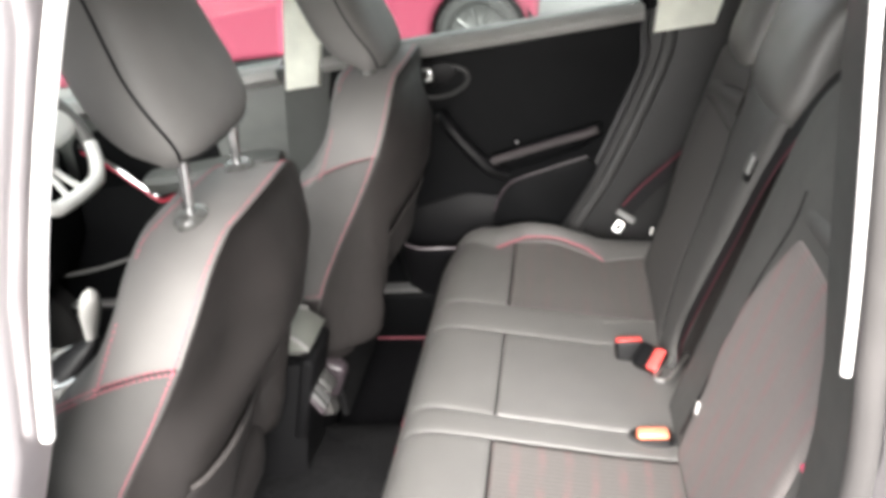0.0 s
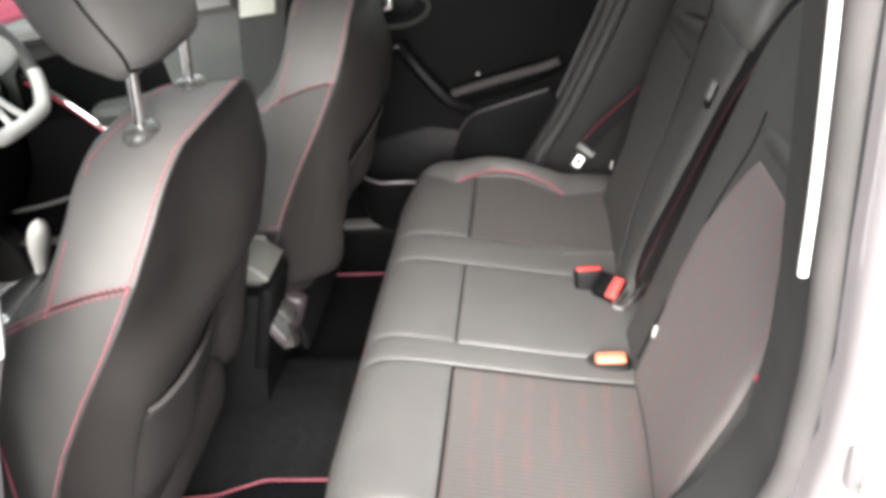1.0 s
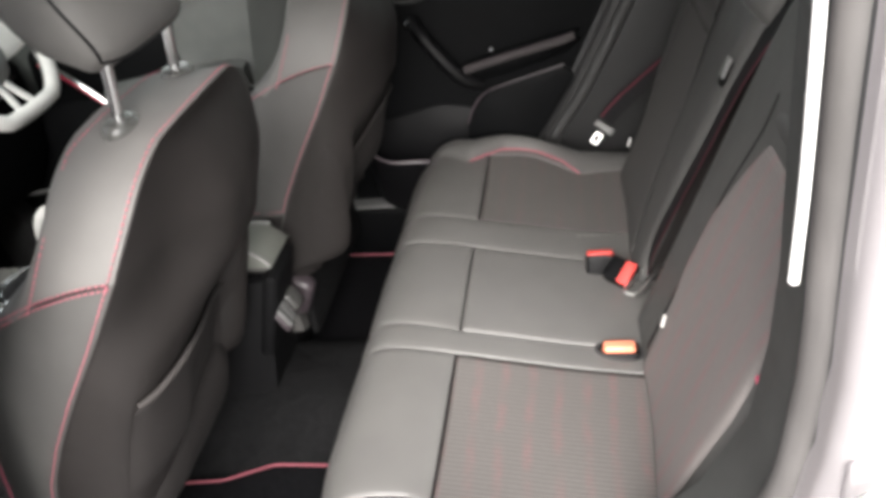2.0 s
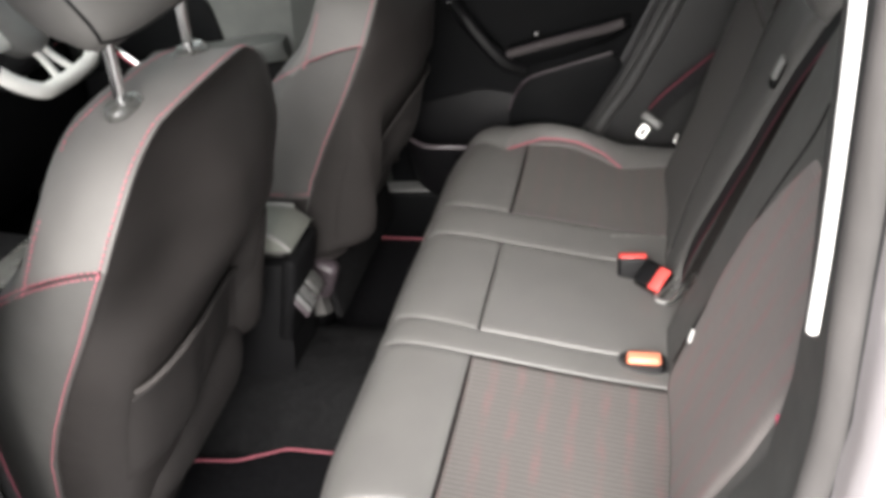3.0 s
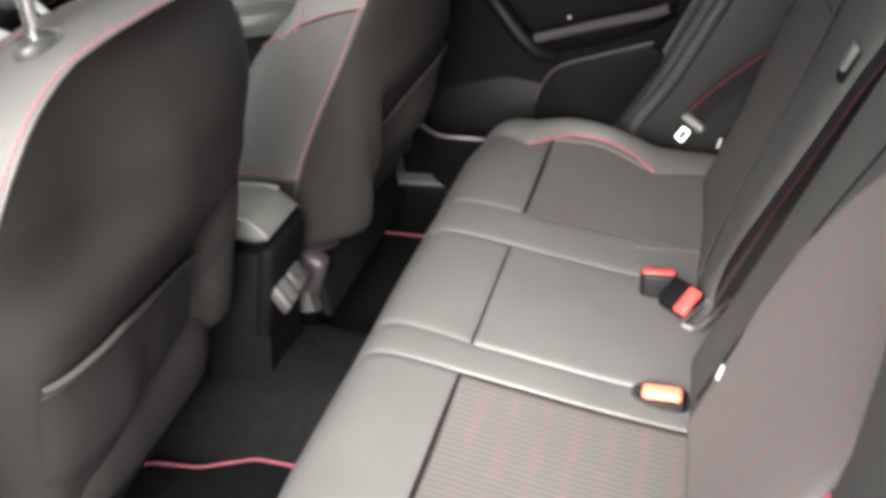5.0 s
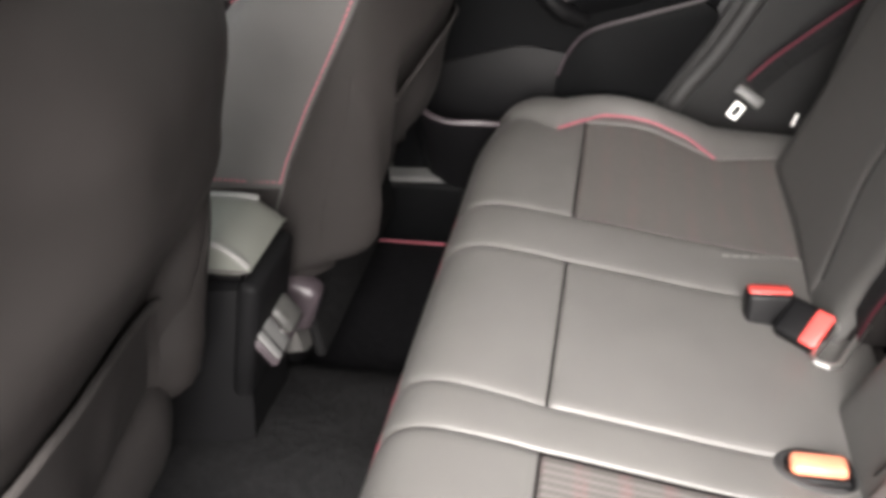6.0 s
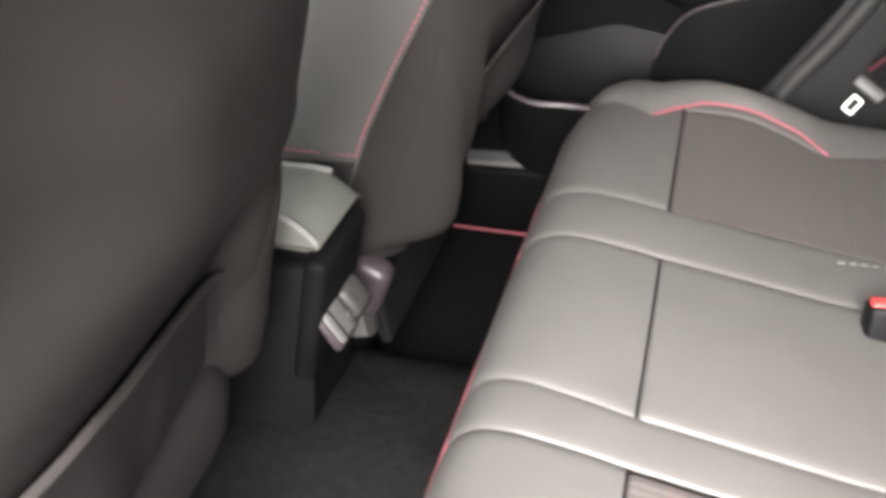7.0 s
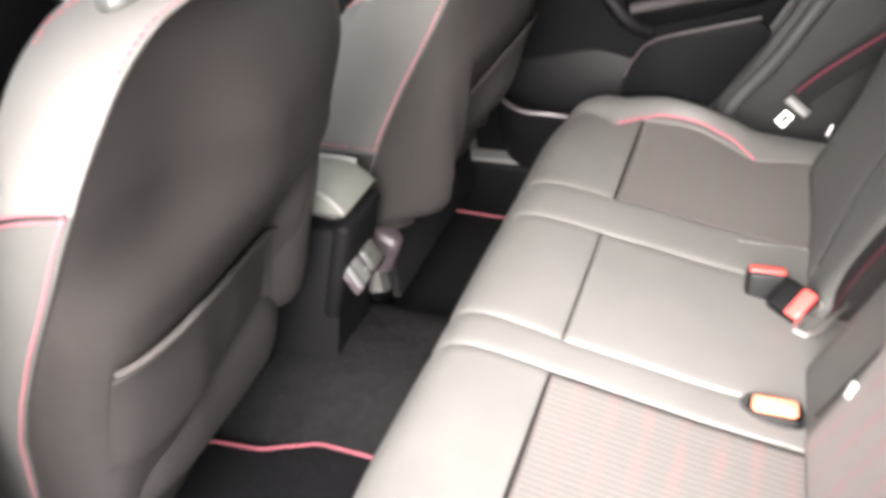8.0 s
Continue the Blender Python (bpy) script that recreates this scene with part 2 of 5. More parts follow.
def tube(pts, r, segs=8, bm=None, flat=1.0):
    """A round rod along points; r a number or one for each point."""
    pts = [Vector(p) for p in pts]
    rs = r if isinstance(r, (list, tuple)) else [r] * len(pts)
    run = pts[-1] - pts[0]
    upright = abs(run.z) > 0.75 * run.length and run.length > 0.02
    rings, up = [], Vector((0.0, 1.0, 0.0)) if upright else Vector((0.0, 0.0, 1.0))
    for i, p in enumerate(pts):
        d = (pts[min(i + 1, len(pts) - 1)] - pts[max(i - 1, 0)]).normalized()
        side = d.cross(up)
        if side.length < 0.05:
            side = d.cross(Vector((1, 0, 0)) if upright else Vector((0, 1, 0)))
        side.normalize()
        n = side.cross(d)
        rings.append([p + rs[i] * (math.cos(2 * math.pi * k / segs) * side + flat * math.sin(2 * math.pi * k / segs) * n) for k in range(segs)])
    return skin(rings, bm=bm)


def stitches(pts, length=0.0055, gap=0.003, r=0.00095, bm=None):
    """Short thread stitches along a line."""
    bm = bm or bmesh.new()
    line = smooth_line(pts, 0.0015)
    run, cur = 0.0, [line[0]]
    for a, b in zip(line, line[1:]):
        run += (b - a).length
        cur.append(b)
        if run > length:
            tube([cur[0], cur[-1]], r, 5, bm)
            run, cur = -gap, []
        if run < 0:
            cur = []
    return bm


def rbox(sx, sy, sz, bevel=0.01, segs=3, at=(0, 0, 0), taper=1.0, m=None):
    bm = bmesh.new()
    bmesh.ops.create_cube(bm, size=1)
    for v in bm.verts:
        k = taper if v.co.z > 0 else 1.0
        v.co = Vector((v.co.x * sx * k, v.co.y * sy * k, v.co.z * sz))
    if bevel:
        bmesh.ops.bevel(bm, geom=bm.edges[:], offset=bevel, segments=segs, profile=0.5, affect="EDGES")
    bmesh.ops.transform(bm, matrix=Matrix.Translation(at) @ (m or Matrix()), verts=bm.verts)
    return bm


def slab(outline, y0, y1, bevel=0.006, segs=2, both=False):
    """A plate with an outline in x and z, from y0 (the face seen) to y1."""
    bm = bmesh.new()
    f = bm.faces.new([bm.verts.new((x, y0, z)) for x, z in outline])
    ext = bmesh.ops.extrude_face_region(bm, geom=[f])
    vs = [g for g in ext["geom"] if isinstance(g, bmesh.types.BMVert)]
    bmesh.ops.translate(bm, vec=(0, y1 - y0, 0), verts=vs)
    if bevel:
        es = [e for e in bm.edges if all(abs(v.co.y - y0) < 1e-6 or (both and abs(v.co.y - y1) < 1e-6) for v in e.verts) and abs(e.verts[0].co.y - e.verts[1].co.y) < 1e-6]
        bmesh.ops.bevel(bm, geom=es, offset=bevel, segments=segs, profile=0.5, affect="EDGES")
    return bm


def round_outline(pts, r=0.02, n=5):
    """An outline with its corners rounded."""
    out = []
    k = len(pts)
    for i in range(k):
        a, b, c = (Vector((*pts[j % k], 0)) for j in (i - 1, i, i + 1))
        u, w = (a - b), (c - b)
        rr = min(r, 0.45 * u.length, 0.45 * w.length)
        p, q = b + u.normalized() * rr, b + w.normalized() * rr
        for j in range(n):
            t = j / (n - 1)
            v = (1 - t) ** 2 * p + 2 * t * (1 - t) * b + t * t * q
            out.append((v.x, v.y))
    return out


def pillow(f, u0, u1, v0, v1, nu=18, nv=14, edge=0.012, dip=0.008, puff=0.004):
    """A cushion patch: f(u, v) gives place and normal; the rim dips by dip over edge."""
    bm = bmesh.new()
    us, vs = np.linspace(0, 1, nu), np.linspace(0, 1, nv)
    us = 0.5 - 0.5 * np.cos(us * math.pi)
    vs = 0.5 - 0.5 * np.cos(vs * math.pi)
    rows = []
    for a in us:
        row = []
        for b in vs:
            u, v = u0 + a * (u1 - u0), v0(u0 + a * (u1 - u0)) + b * (v1(u0 + a * (u1 - u0)) - v0(u0 + a * (u1 - u0))) if callable(v0) else v0 + b * (v1 - v0)
            p, nrm = f(u, v)
            w = abs(v1(u) - v0(u)) if callable(v0) else abs(v1 - v0)
            du = min(a, 1 - a) * abs(u1 - u0)
            dv = min(b, 1 - b) * w
            h = 0.0
            for d in (du, dv):
                k = max(0.0, 1 - d / edge)
                h -= dip * (1 - math.sqrt(max(0.0, 1 - k * k)))
            h += puff * 16 * a * (1 - a) * b * (1 - b)
            row.append(bm.verts.new(p + nrm * h))
        rows.append(row)
    for r, s in zip(rows, rows[1:]):
        for i in range(len(r) - 1):
            bm.faces.new((r[i], r[i + 1], s[i + 1], s[i]))
    return bm


# ---- setting: ground and car shell ----
def build_ground():
    bm = bmesh.new()
    bmesh.ops.create_grid(bm, x_segments=8, y_segments=8, size=400)
    tagged(part("ground", bm, GROUND, smooth=False), "light grey worn concrete paving under the cars", "ground", kind="structure")


def floor_z(x, y):
    """Carpet height: footwells, the tunnel in the middle, the rise under the bench."""
    t = math.exp(-((y / 0.17) ** 4))
    z = 0.235 + 0.125 * t
    if x > -0.2:
        z += 0.10 * min(1, (x + 0.2) / 0.1)
    return z + 0.009 * noise.noise(Vector((x * 9, y * 9, 0))) + 0.006 * noise.noise(Vector((x * 24, y * 24, 5)))


def build_shell():
    bm = bmesh.new()
    xs, ys = np.linspace(-1.6, 0.76, 130), np.linspace(-0.70, 0.70, 84)
    rows = [[bm.verts.new((x, y, floor_z(x, y))) for y in ys] for x in xs]
    for r, s in zip(rows, rows[1:]):
        for i in range(len(r) - 1):
            bm.faces.new((r[i], r[i + 1], s[i + 1], s[i]))
    tagged(part("floor", bm, CARPET), "black needle-felt car floor carpet over the tunnel", "floor", kind="structure")
    bm = rbox(1.85, 1.16, 0.05, 0.02, at=(0.125, 0, 1.56))
    tagged(part("ceiling", bm, HEADLINER), "pale fabric roof lining of the car", "ceiling", kind="structure")

    body = thing("car_body", "grey metallic car body with an open rear door aperture", "car body", kind="structure")
    part("underbody", rbox(2.9, 1.4, 0.06, 0.01, at=(-0.2, 0, 0.185)), BLACK, body)
    part("roof", rbox(1.95, 1.3, 0.03, 0.012, at=(0.125, 0, 1.605)), BODY, body)
    # near side: pillar in front of the aperture, pillar and quarter behind it, sill
    b_near = [(-0.393, 1.62), (-0.198, 1.62), (-0.238, 1.48), (-0.306, 1.345), (-0.362, 1.228), (-0.43, 1.03), (-0.50, 0.9), (-0.585, 0.68), (-0.615, 0.32), (-0.78, 0.32), (-0.72, 0.75), (-0.583, 1.08)]
    part("front_pillar", slab(b_near, -0.745, -0.665, 0.02, 3), BODY, body)
    part("front_pillar_trim", slab([(x - 0.06, z) for x, z in b_near], -0.664, -0.62, 0.01), DARK, body)
    quarter = [(0.443, 1.62), (0.439, 1.36), (0.446, 1.15), (0.452, 1.02), (0.45, 0.92), (0.437, 0.8), (0.385, 0.68), (0.285, 0.56), (0.175, 0.44), (0.115, 0.32), (1.2, 0.32), (1.2, 1.62)]
    part("quarter_panel", slab(quarter, -0.76, -0.69, 0.025, 4), BODY, body)
    inner = [(x - 0.012, z) for x, z in quarter[:-2]] + [(0.75, 0.32), (0.75, 1.62)]
    part("quarter_trim", slab(inner, -0.688, -0.57, 0.012, 3), JAMB_TRIM, body, "dark moulded side trim")
    part("door_sill", rbox(1.9, 0.16, 0.12, 0.02, at=(-0.3, -0.68, 0.28)), BODY, body)
    seal = [(x + 0.004, -0.688, z) for x, z in quarter[:10]]
    part("door_seal", tube(smooth_line(seal, 0.03), 0.023, 12), JAMB_ROLL, body, "grey rounded door seal")
    part("seal_lip", tube(smooth_line([(x + 0.004, -0.712, z) for x, z in quarter[:10]], 0.03), 0.005, 8), RUBBER, body, "dark seal lip")
    part("seal_strip", tube(smooth_line([(0.397, -0.71, 1.60), (0.402, -0.71, 1.43), (0.408, -0.71, 1.3), (0.412, -0.71, 1.19), (0.413, -0.71, 1.108)], 0.02), 0.0044, 8), SEAL_WHITE, body, "white strip drawing the bright edge line")
    part("seal_strip", tube(smooth_line([(-0.15, -0.70, 1.60), (-0.218, -0.70, 1.485), (-0.288, -0.70, 1.35), (-0.343, -0.70, 1.23), (-0.385, -0.70, 1.125), (-0.416, -0.70, 1.036)], 0.02), 0.0085, 8), SEAL_WHITE, body, "white strip drawing the bright edge line")
    ridge = [(x + 0.13, z) for x, z in quarter[:10]]
    part("jamb_ridge", tube(smooth_line([(x, -0.758, z) for x, z in ridge], 0.03), 0.012, 10), BODY, body, "pressed ridge in the painted jamb")
    loop = [(0.49 + 0.024 * math.cos(a), -0.79, 0.922 + 0.02 * math.sin(a)) for a in [2 * math.pi * k / 20 for k in range(21)]]
    plate = part("door_striker", rbox(0.07, 0.014, 0.055, 0.006, at=(0.497, -0.764, 0.92)), BODY, body, "painted striker plate")
    part("striker_loop", tube([(0.468, -0.768, 0.93), *[p for p in loop[6:16]], (0.468, -0.768, 0.915)][1:-1] + [loop[16], loop[18], loop[0], loop[3], loop[6]], 0.0045, 8), STEEL, plate, "bright steel striker loop")
    # closed front door, added to block low light on the seat flank
    nd = slab([(-1.72, 0.30), (-1.72, 0.98), (-1.3, 1.02), (-0.70, 1.06), (-0.745, 0.75), (-0.79, 0.30)], -0.765, -0.70, 0.02, 3)
    part("side_door", nd, BODY, body, "closed grey front door")
    part("side_door_lining", slab([(-1.72, 0.34), (-1.72, 0.97), (-1.3, 1.01), (-0.72, 1.05), (-0.765, 0.75), (-0.81, 0.34)], -0.697, -0.655, 0.01), DARK, body)
    for cx in (-1.75, 1.0):
        for y0, sg in ((-0.77, 1), (0.77, -1)):
            rings = [[(cx + r * math.cos(a), y0 + sg * dy, 0.3 + r * math.sin(a)) for a in [2 * math.pi * k / 32 for k in range(32)]] for dy, r in ((0.02, 0.19), (0.0, 0.215), (0.0, 0.27), (0.02, 0.297), (0.17, 0.297), (0.19, 0.27), (0.19, 0.19))]
            tyre = part("tyre", skin(rings), TYRE, body, "black rubber tyre")
            rim = [[(cx + r * math.cos(a), y0 + sg * dy, 0.3 + r * math.sin(a)) for a in [2 * math.pi * k / 32 for k in range(32)]] for dy, r in ((0.03, 0.205), (0.012, 0.19), (0.025, 0.17), (0.015, 0.06), (0.01, 0.01))]
            part("rim", skin(rim), SATIN, tyre, "silver rim")
    # far side pillars and lower side
    b_far = [(-0.43, 1.62), (-0.545, 1.25), (-0.60, 1.0), (-0.637, 0.78), (-0.66, 0.3), (-0.42, 0.3), (-0.44, 0.8), (-0.47, 1.0), (-0.40, 1.25), (-0.28, 1.62)]
    part("door_pillar", slab(b_far, 0.672, 0.74, 0.006), PILLAR, body)
    part("pillar_cover", slab([(-0.43, 1.6), (-0.54, 1.25), (-0.585, 1.03), (-0.487, 1.035), (-0.43, 1.25), (-0.3, 1.6)], 0.655, 0.671, 0.01), PALE, body, "pale upper pillar cover")
    c_far = [(0.56, 1.6), (0.37, 1.15), (0.355, 1.0), (0.205, 0.69), (0.12, 0.56), (0.06, 0.42), (0.0, 0.25), (0.9, 0.25), (0.9, 1.6)]
    part("quarter_trim", slab(c_far, 0.715, 0.78, 0.02, 4), TRIM, body, "dark moulded side trim")
    part("door_seal", tube(smooth_line([(x - 0.004, 0.69, z) for x, z in c_far[:6]], 0.02), 0.014, 8), RUBBER, body, "black rubber door seal")
    part("trim_ridge", tube(smooth_line([(x + 0.055, 0.72, z) for x, z in c_far[1:6]], 0.02), 0.02, 10), SEAL, body, "rounded ridge of the side trim")
    part("rear_pillar_cover", slab([(0.47, 1.6), (0.384, 1.072), (0.53, 1.08), (0.71, 1.6)], 0.695, 0.714, 0.01), PALE, body, "pale upper pillar cover")
    part("door_sill", rbox(2.6, 0.12, 0.21, 0.015, at=(-0.5, 0.68, 0.29)), DARK, body, "grey scuffed door sill plate")
    part("sill_plate", rbox(2.5, 0.07, 0.012, 0.005, at=(-0.5, 0.665, 0.398)), GREY, body, "grey scuffed sill plate")
    part("rear_bulkhead", rbox(0.04, 1.3, 0.9, 0.01, at=(0.78, 0, 0.75)), DARK, body)
    # unseen rear end, added to keep light off the seat backs
    gate = slab([(0.0, 0.0), (1.3, 0.0), (1.3, 0.62), (0.0, 0.62)], 0.0, 0.05, 0.0)
    bmesh.ops.transform(gate, matrix=Matrix.Translation((1.16, -0.65, 0.3)) @ pose(0, 0, 0, 0, 0, 90), verts=gate.verts)
    part("tailgate", gate, BODY, body)
    rear = skin([[(1.15, -0.62, 0.92), (1.15, 0.62, 0.92), (1.02, 0.56, 1.57), (1.02, -0.56, 1.57)], [(1.154, -0.62, 0.92), (1.154, 0.62, 0.92), (1.024, 0.56, 1.575), (1.024, -0.56, 1.575)]])
    part("rear_window", rear, REAR_DIM, body, "unseen rear window, tinted to hold back light")
    part("parcel_shelf", rbox(0.42, 1.26, 0.03, 0.01, at=(0.94, 0, 0.98)), DARK, body)
    part("quarter_window", slab([(0.78, 1.1), (1.12, 1.1), (1.03, 1.5), (0.72, 1.54)], 0.7, 0.704, 0), REAR_DIM, body, "unseen quarter window, tinted to hold back light")
    part("firewall", rbox(0.05, 1.3, 0.75, 0.02, at=(-1.62, 0, 0.6)), BLACK, body)
    part("front_roof_pillar", tube([(-0.82, -0.6, 1.58), (-1.75, -0.66, 1.02)], 0.04, 10), DARK, body)
    part("front_roof_pillar", tube([(-0.82, 0.6, 1.58), (-1.75, 0.66, 1.02)], 0.04, 10), DARK, body)
    # unseen windscreen, added to temper the light from ahead
    ws = skin([[(-0.8, -0.58, 1.585), (-1.24, -0.62, 1.34), (-1.72, -0.64, 1.03), (-1.72, 0.64, 1.03), (-1.24, 0.62, 1.34), (-0.8, 0.58, 1.585)], [(-0.804, -0.58, 1.59), (-1.244, -0.62, 1.345), (-1.724, -0.64, 1.035), (-1.724, 0.64, 1.035), (-1.244, 0.62, 1.345), (-0.804, 0.58, 1.59)]])
    part("windscreen", ws, WINDSCREEN, body, "tinted glass windscreen")
    part("bonnet", rbox(0.9, 1.4, 0.08, 0.03, at=(-2.05, 0, 0.98)), BODY, body)


# ---- far doors ----
def build_far_door():
    door = thing("rear_door", "closed rear car door with dark moulded inner panel", "car door")
    panel = [(-0.56, 0.36), (-0.50, 1.09), (-0.28, 1.10), (0.36, 1.14), (0.352, 1.0), (0.205, 0.70), (0.12, 0.57), (0.02, 0.44), (-0.05, 0.38)]
    part("door_panel", slab(panel, 0.675, 0.73, 0.015, 3), DARK, door)
    ledge = skin([[(x, 0.675, z - 0.034), (x, 0.652, z - 0.026), (x, 0.646, z - 0.01), (x, 0.66, z + 0.004), (x, 0.72, z + 0.012), (x, 0.72, z - 0.045)] for x, z in ((-0.47, 1.10), (-0.28, 1.108), (0.0, 1.122), (0.36, 1.146))])
    # light from the window is put into the ledge's pale colour
    part("window_ledge", ledge, LEDGE, door, "window ledge, window light in its pale colour")
    win = slab([(-0.5, 1.10), (0.37, 1.14), (0.30, 1.45), (0.2, 1.52), (-0.4, 1.54)], 0.69, 0.694, 0)
    part("window_pane", win, GLASS, door, smooth=False)
    part("window_frame", tube(smooth_line([(-0.49, 0.69, 1.10), (-0.37, 0.67, 1.55), (0.0, 0.66, 1.56), (0.25, 0.665, 1.52), (0.34, 0.675, 1.4), (0.375, 0.69, 1.14)], 0.04), 0.02, 8), DARK, door)
    # armrest and its grab bar
    arm = skin([[(x, 0.68, z - h), (x, 0.68 - d * 0.6, z - h * 0.9), (x, 0.68 - d, z - h * 0.4), (x, 0.68 - d, z - 0.008), (x, 0.68 - d * 0.8, z), (x, 0.68, z + 0.006)] for x, z, h, d in ((-0.05, 0.792, 0.05, 0.03), (-0.02, 0.80, 0.055, 0.05), (0.08, 0.822, 0.055, 0.055), (0.2, 0.848, 0.045, 0.05), (0.25, 0.858, 0.03, 0.02))])
    part("armrest", arm, DARK, door)
    pad = [Vector((x, 0.622, z)) for x, z in ((-0.045, 0.797), (0.03, 0.815), (0.12, 0.835), (0.2, 0.851), (0.235, 0.862))]
    part("armrest_pad", tube(smooth_line(pad, 0.02), 0.011, 10), ARMREST, door, "padded lighter armrest top")
    part("grab_bar", tube(smooth_line([(-0.17, 0.668, 0.925), (-0.15, 0.64, 0.895), (-0.10, 0.625, 0.83), (-0.05, 0.628, 0.77), (-0.01, 0.65, 0.745)], 0.02), 0.018, 10), BLACK, door, "gloss black grab bar")
    part("grab_bar_tip", rbox(0.035, 0.022, 0.02, 0.006, at=(-0.17, 0.655, 0.918)), CHROME, door, "chrome tip of the grab bar")
    part("bezel", slab(round_outline([(-0.27, 1.0), (-0.25, 1.06), (-0.13, 1.065), (-0.11, 1.03), (-0.15, 1.0)], 0.02), 0.662, 0.676, 0.004), BLACK, door)
    h = part("door_handle", tube(smooth_line([(-0.262, 0.658, 1.012), (-0.235, 0.65, 1.016), (-0.2, 0.646, 1.026), (-0.185, 0.646, 1.034)], 0.01), 0.011, 8), CHROME, door, "chrome inner door handle")
    part("handle_cup", rbox(0.045, 0.03, 0.04, 0.012, at=(-0.192, 0.652, 1.038)), CHROME, h)
    ring = [(-0.165 + 0.078 * math.cos(a), 0.668, 1.012 + 0.04 * math.sin(a) + 0.006 * math.cos(a)) for a in [2 * math.pi * k / 36 for k in range(37)]]
    part("bezel_ring", tube(ring, 0.006, 8), SEAL, door, "raised ring round the handle")
    ins = round_outline([(-0.072, 0.56), (-0.06, 0.645), (0.0, 0.717), (0.2, 0.772), (0.235, 0.74), (0.13, 0.575), (0.06, 0.5)], 0.03)
    part("lower_insert", slab(ins, 0.662, 0.676, 0.006), DARK, door)
    part("insert_edge", tube(smooth_line([(-0.06, 0.66, 0.63), (-0.04, 0.66, 0.675), (0.0, 0.66, 0.717), (0.1, 0.66, 0.747), (0.205, 0.66, 0.774)], 0.015), 0.003, 6), COVER, door, "grey line along the insert edge")
    part("screw_cap", rbox(0.008, 0.006, 0.008, 0.002, at=(0.022, 0.672, 0.826)), SATIN, door)
    # bottle bin in the lower front corner
    top = smooth_line([(-0.35, 0.67, 0.64), (-0.345, 0.60, 0.622), (-0.32, 0.572, 0.60), (-0.27, 0.562, 0.578), (-0.2, 0.568, 0.572), (-0.12, 0.6, 0.55), (-0.06, 0.67, 0.53)], 0.02)
    wall = [[p + Vector((0, 0.01 * k, -0.035 * k)) * (1 + 0.25 * k) for p in top] for k in range(4)]
    bin_ob = part("door_bin", skin(wall, closed=False), BLACK, door, "black door bin")
    part("bin_rim", tube(top, 0.0055, 8), COVER, bin_ob, "grey rim")
    part("bin_back", slab(round_outline([(-0.36, 0.45), (-0.35, 0.64), (-0.13, 0.69), (0.0, 0.66), (0.02, 0.45)], 0.03), 0.668, 0.676, 0.003), BLACK, bin_ob)

    front = thing("front_door", "closed front car door with dark panel and red trim line", "car door")
    part("door_panel", slab([(-1.6, 0.36), (-1.6, 1.0), (-1.3, 1.05), (-0.58, 1.085), (-0.6, 0.8), (-0.6, 0.36)], 0.675, 0.73, 0.012), FRONT_PANEL_LIT, front)
    # dark raised slab stands in for the shaded pull cavity
    part("pull_recess", slab(round_outline([(-1.3, 0.78), (-1.28, 0.95), (-1.0, 1.0), (-0.84, 0.98), (-0.82, 0.79)], 0.04), 0.668, 0.676, 0.004), DARK, front)
    part("lower_panel", slab(round_outline([(-1.6, 0.37), (-1.6, 0.74), (-1.2, 0.79), (-0.64, 0.79), (-0.62, 0.37)], 0.03), 0.664, 0.676, 0.005), DARK, front)
    # pale colour carries the window light here too
    part("window_ledge", skin([[(x, 0.675, z - 0.045), (x, 0.64, z - 0.02), (x, 0.645, z), (x, 0.72, z + 0.012)] for x, z in ((-1.5, 1.03), (-1.1, 1.055), (-0.592, 1.092))], closed=False), LEDGE, front, "window ledge, window light in its pale colour")
    part("window_pane", slab([(-1.5, 1.04), (-0.6, 1.09), (-0.5, 1.5), (-0.95, 1.52)], 0.69, 0.694, 0), GLASS, front, smooth=False)
    arm = skin([[(x, 0.68, z - 0.07), (x, 0.62 - d, z - 0.06), (x, 0.60 - d, z - 0.025), (x, 0.605 - d, z - 0.005), (x, 0.64 - d, z), (x, 0.68, z)] for x, z, d in ((-1.05, 0.835, 0.0), (-0.9, 0.85, 0.02), (-0.75, 0.864, 0.02), (-0.68, 0.868, 0.005), (-0.64, 0.86, -0.03))])
    part("armrest", arm, FRONT_PANEL_LIT, front)
    part("chrome_line", tube(smooth_line([(-1.25, 0.655, 0.93), (-1.16, 0.65, 0.865), (-1.06, 0.645, 0.772), (-1.03, 0.645, 0.762), (-0.95, 0.65, 0.79)], 0.02), 0.007, 8), CHROME, front, "chrome trim line")
    part("red_line", tube(smooth_line([(-1.25, 0.66, 0.91), (-1.16, 0.655, 0.845), (-1.06, 0.65, 0.752), (-1.03, 0.65, 0.742), (-0.95, 0.655, 0.77)], 0.02), 0.006, 8), RED_TRIM, front, "red accent line")
    part("bin_rim", tube(smooth_line([(-1.45, 0.6, 0.53), (-1.3, 0.59, 0.555), (-1.1, 0.58, 0.6), (-0.9, 0.58, 0.61)], 0.03), 0.006, 8), GREY, front, "grey rim")


# ---- front seats ----
SEAM = [(0.40, -0.655), (0.5, -0.615), (0.574, -0.589), (0.676, -0.553), (0.757, -0.506), (0.842, -0.448), (0.90, -0.405), (0.963, -0.358), (1.03, -0.314), (1.078, -0.289), (1.108, -0.276), (1.145, -0.264), (1.165, -0.257), (1.18, -0.238)]
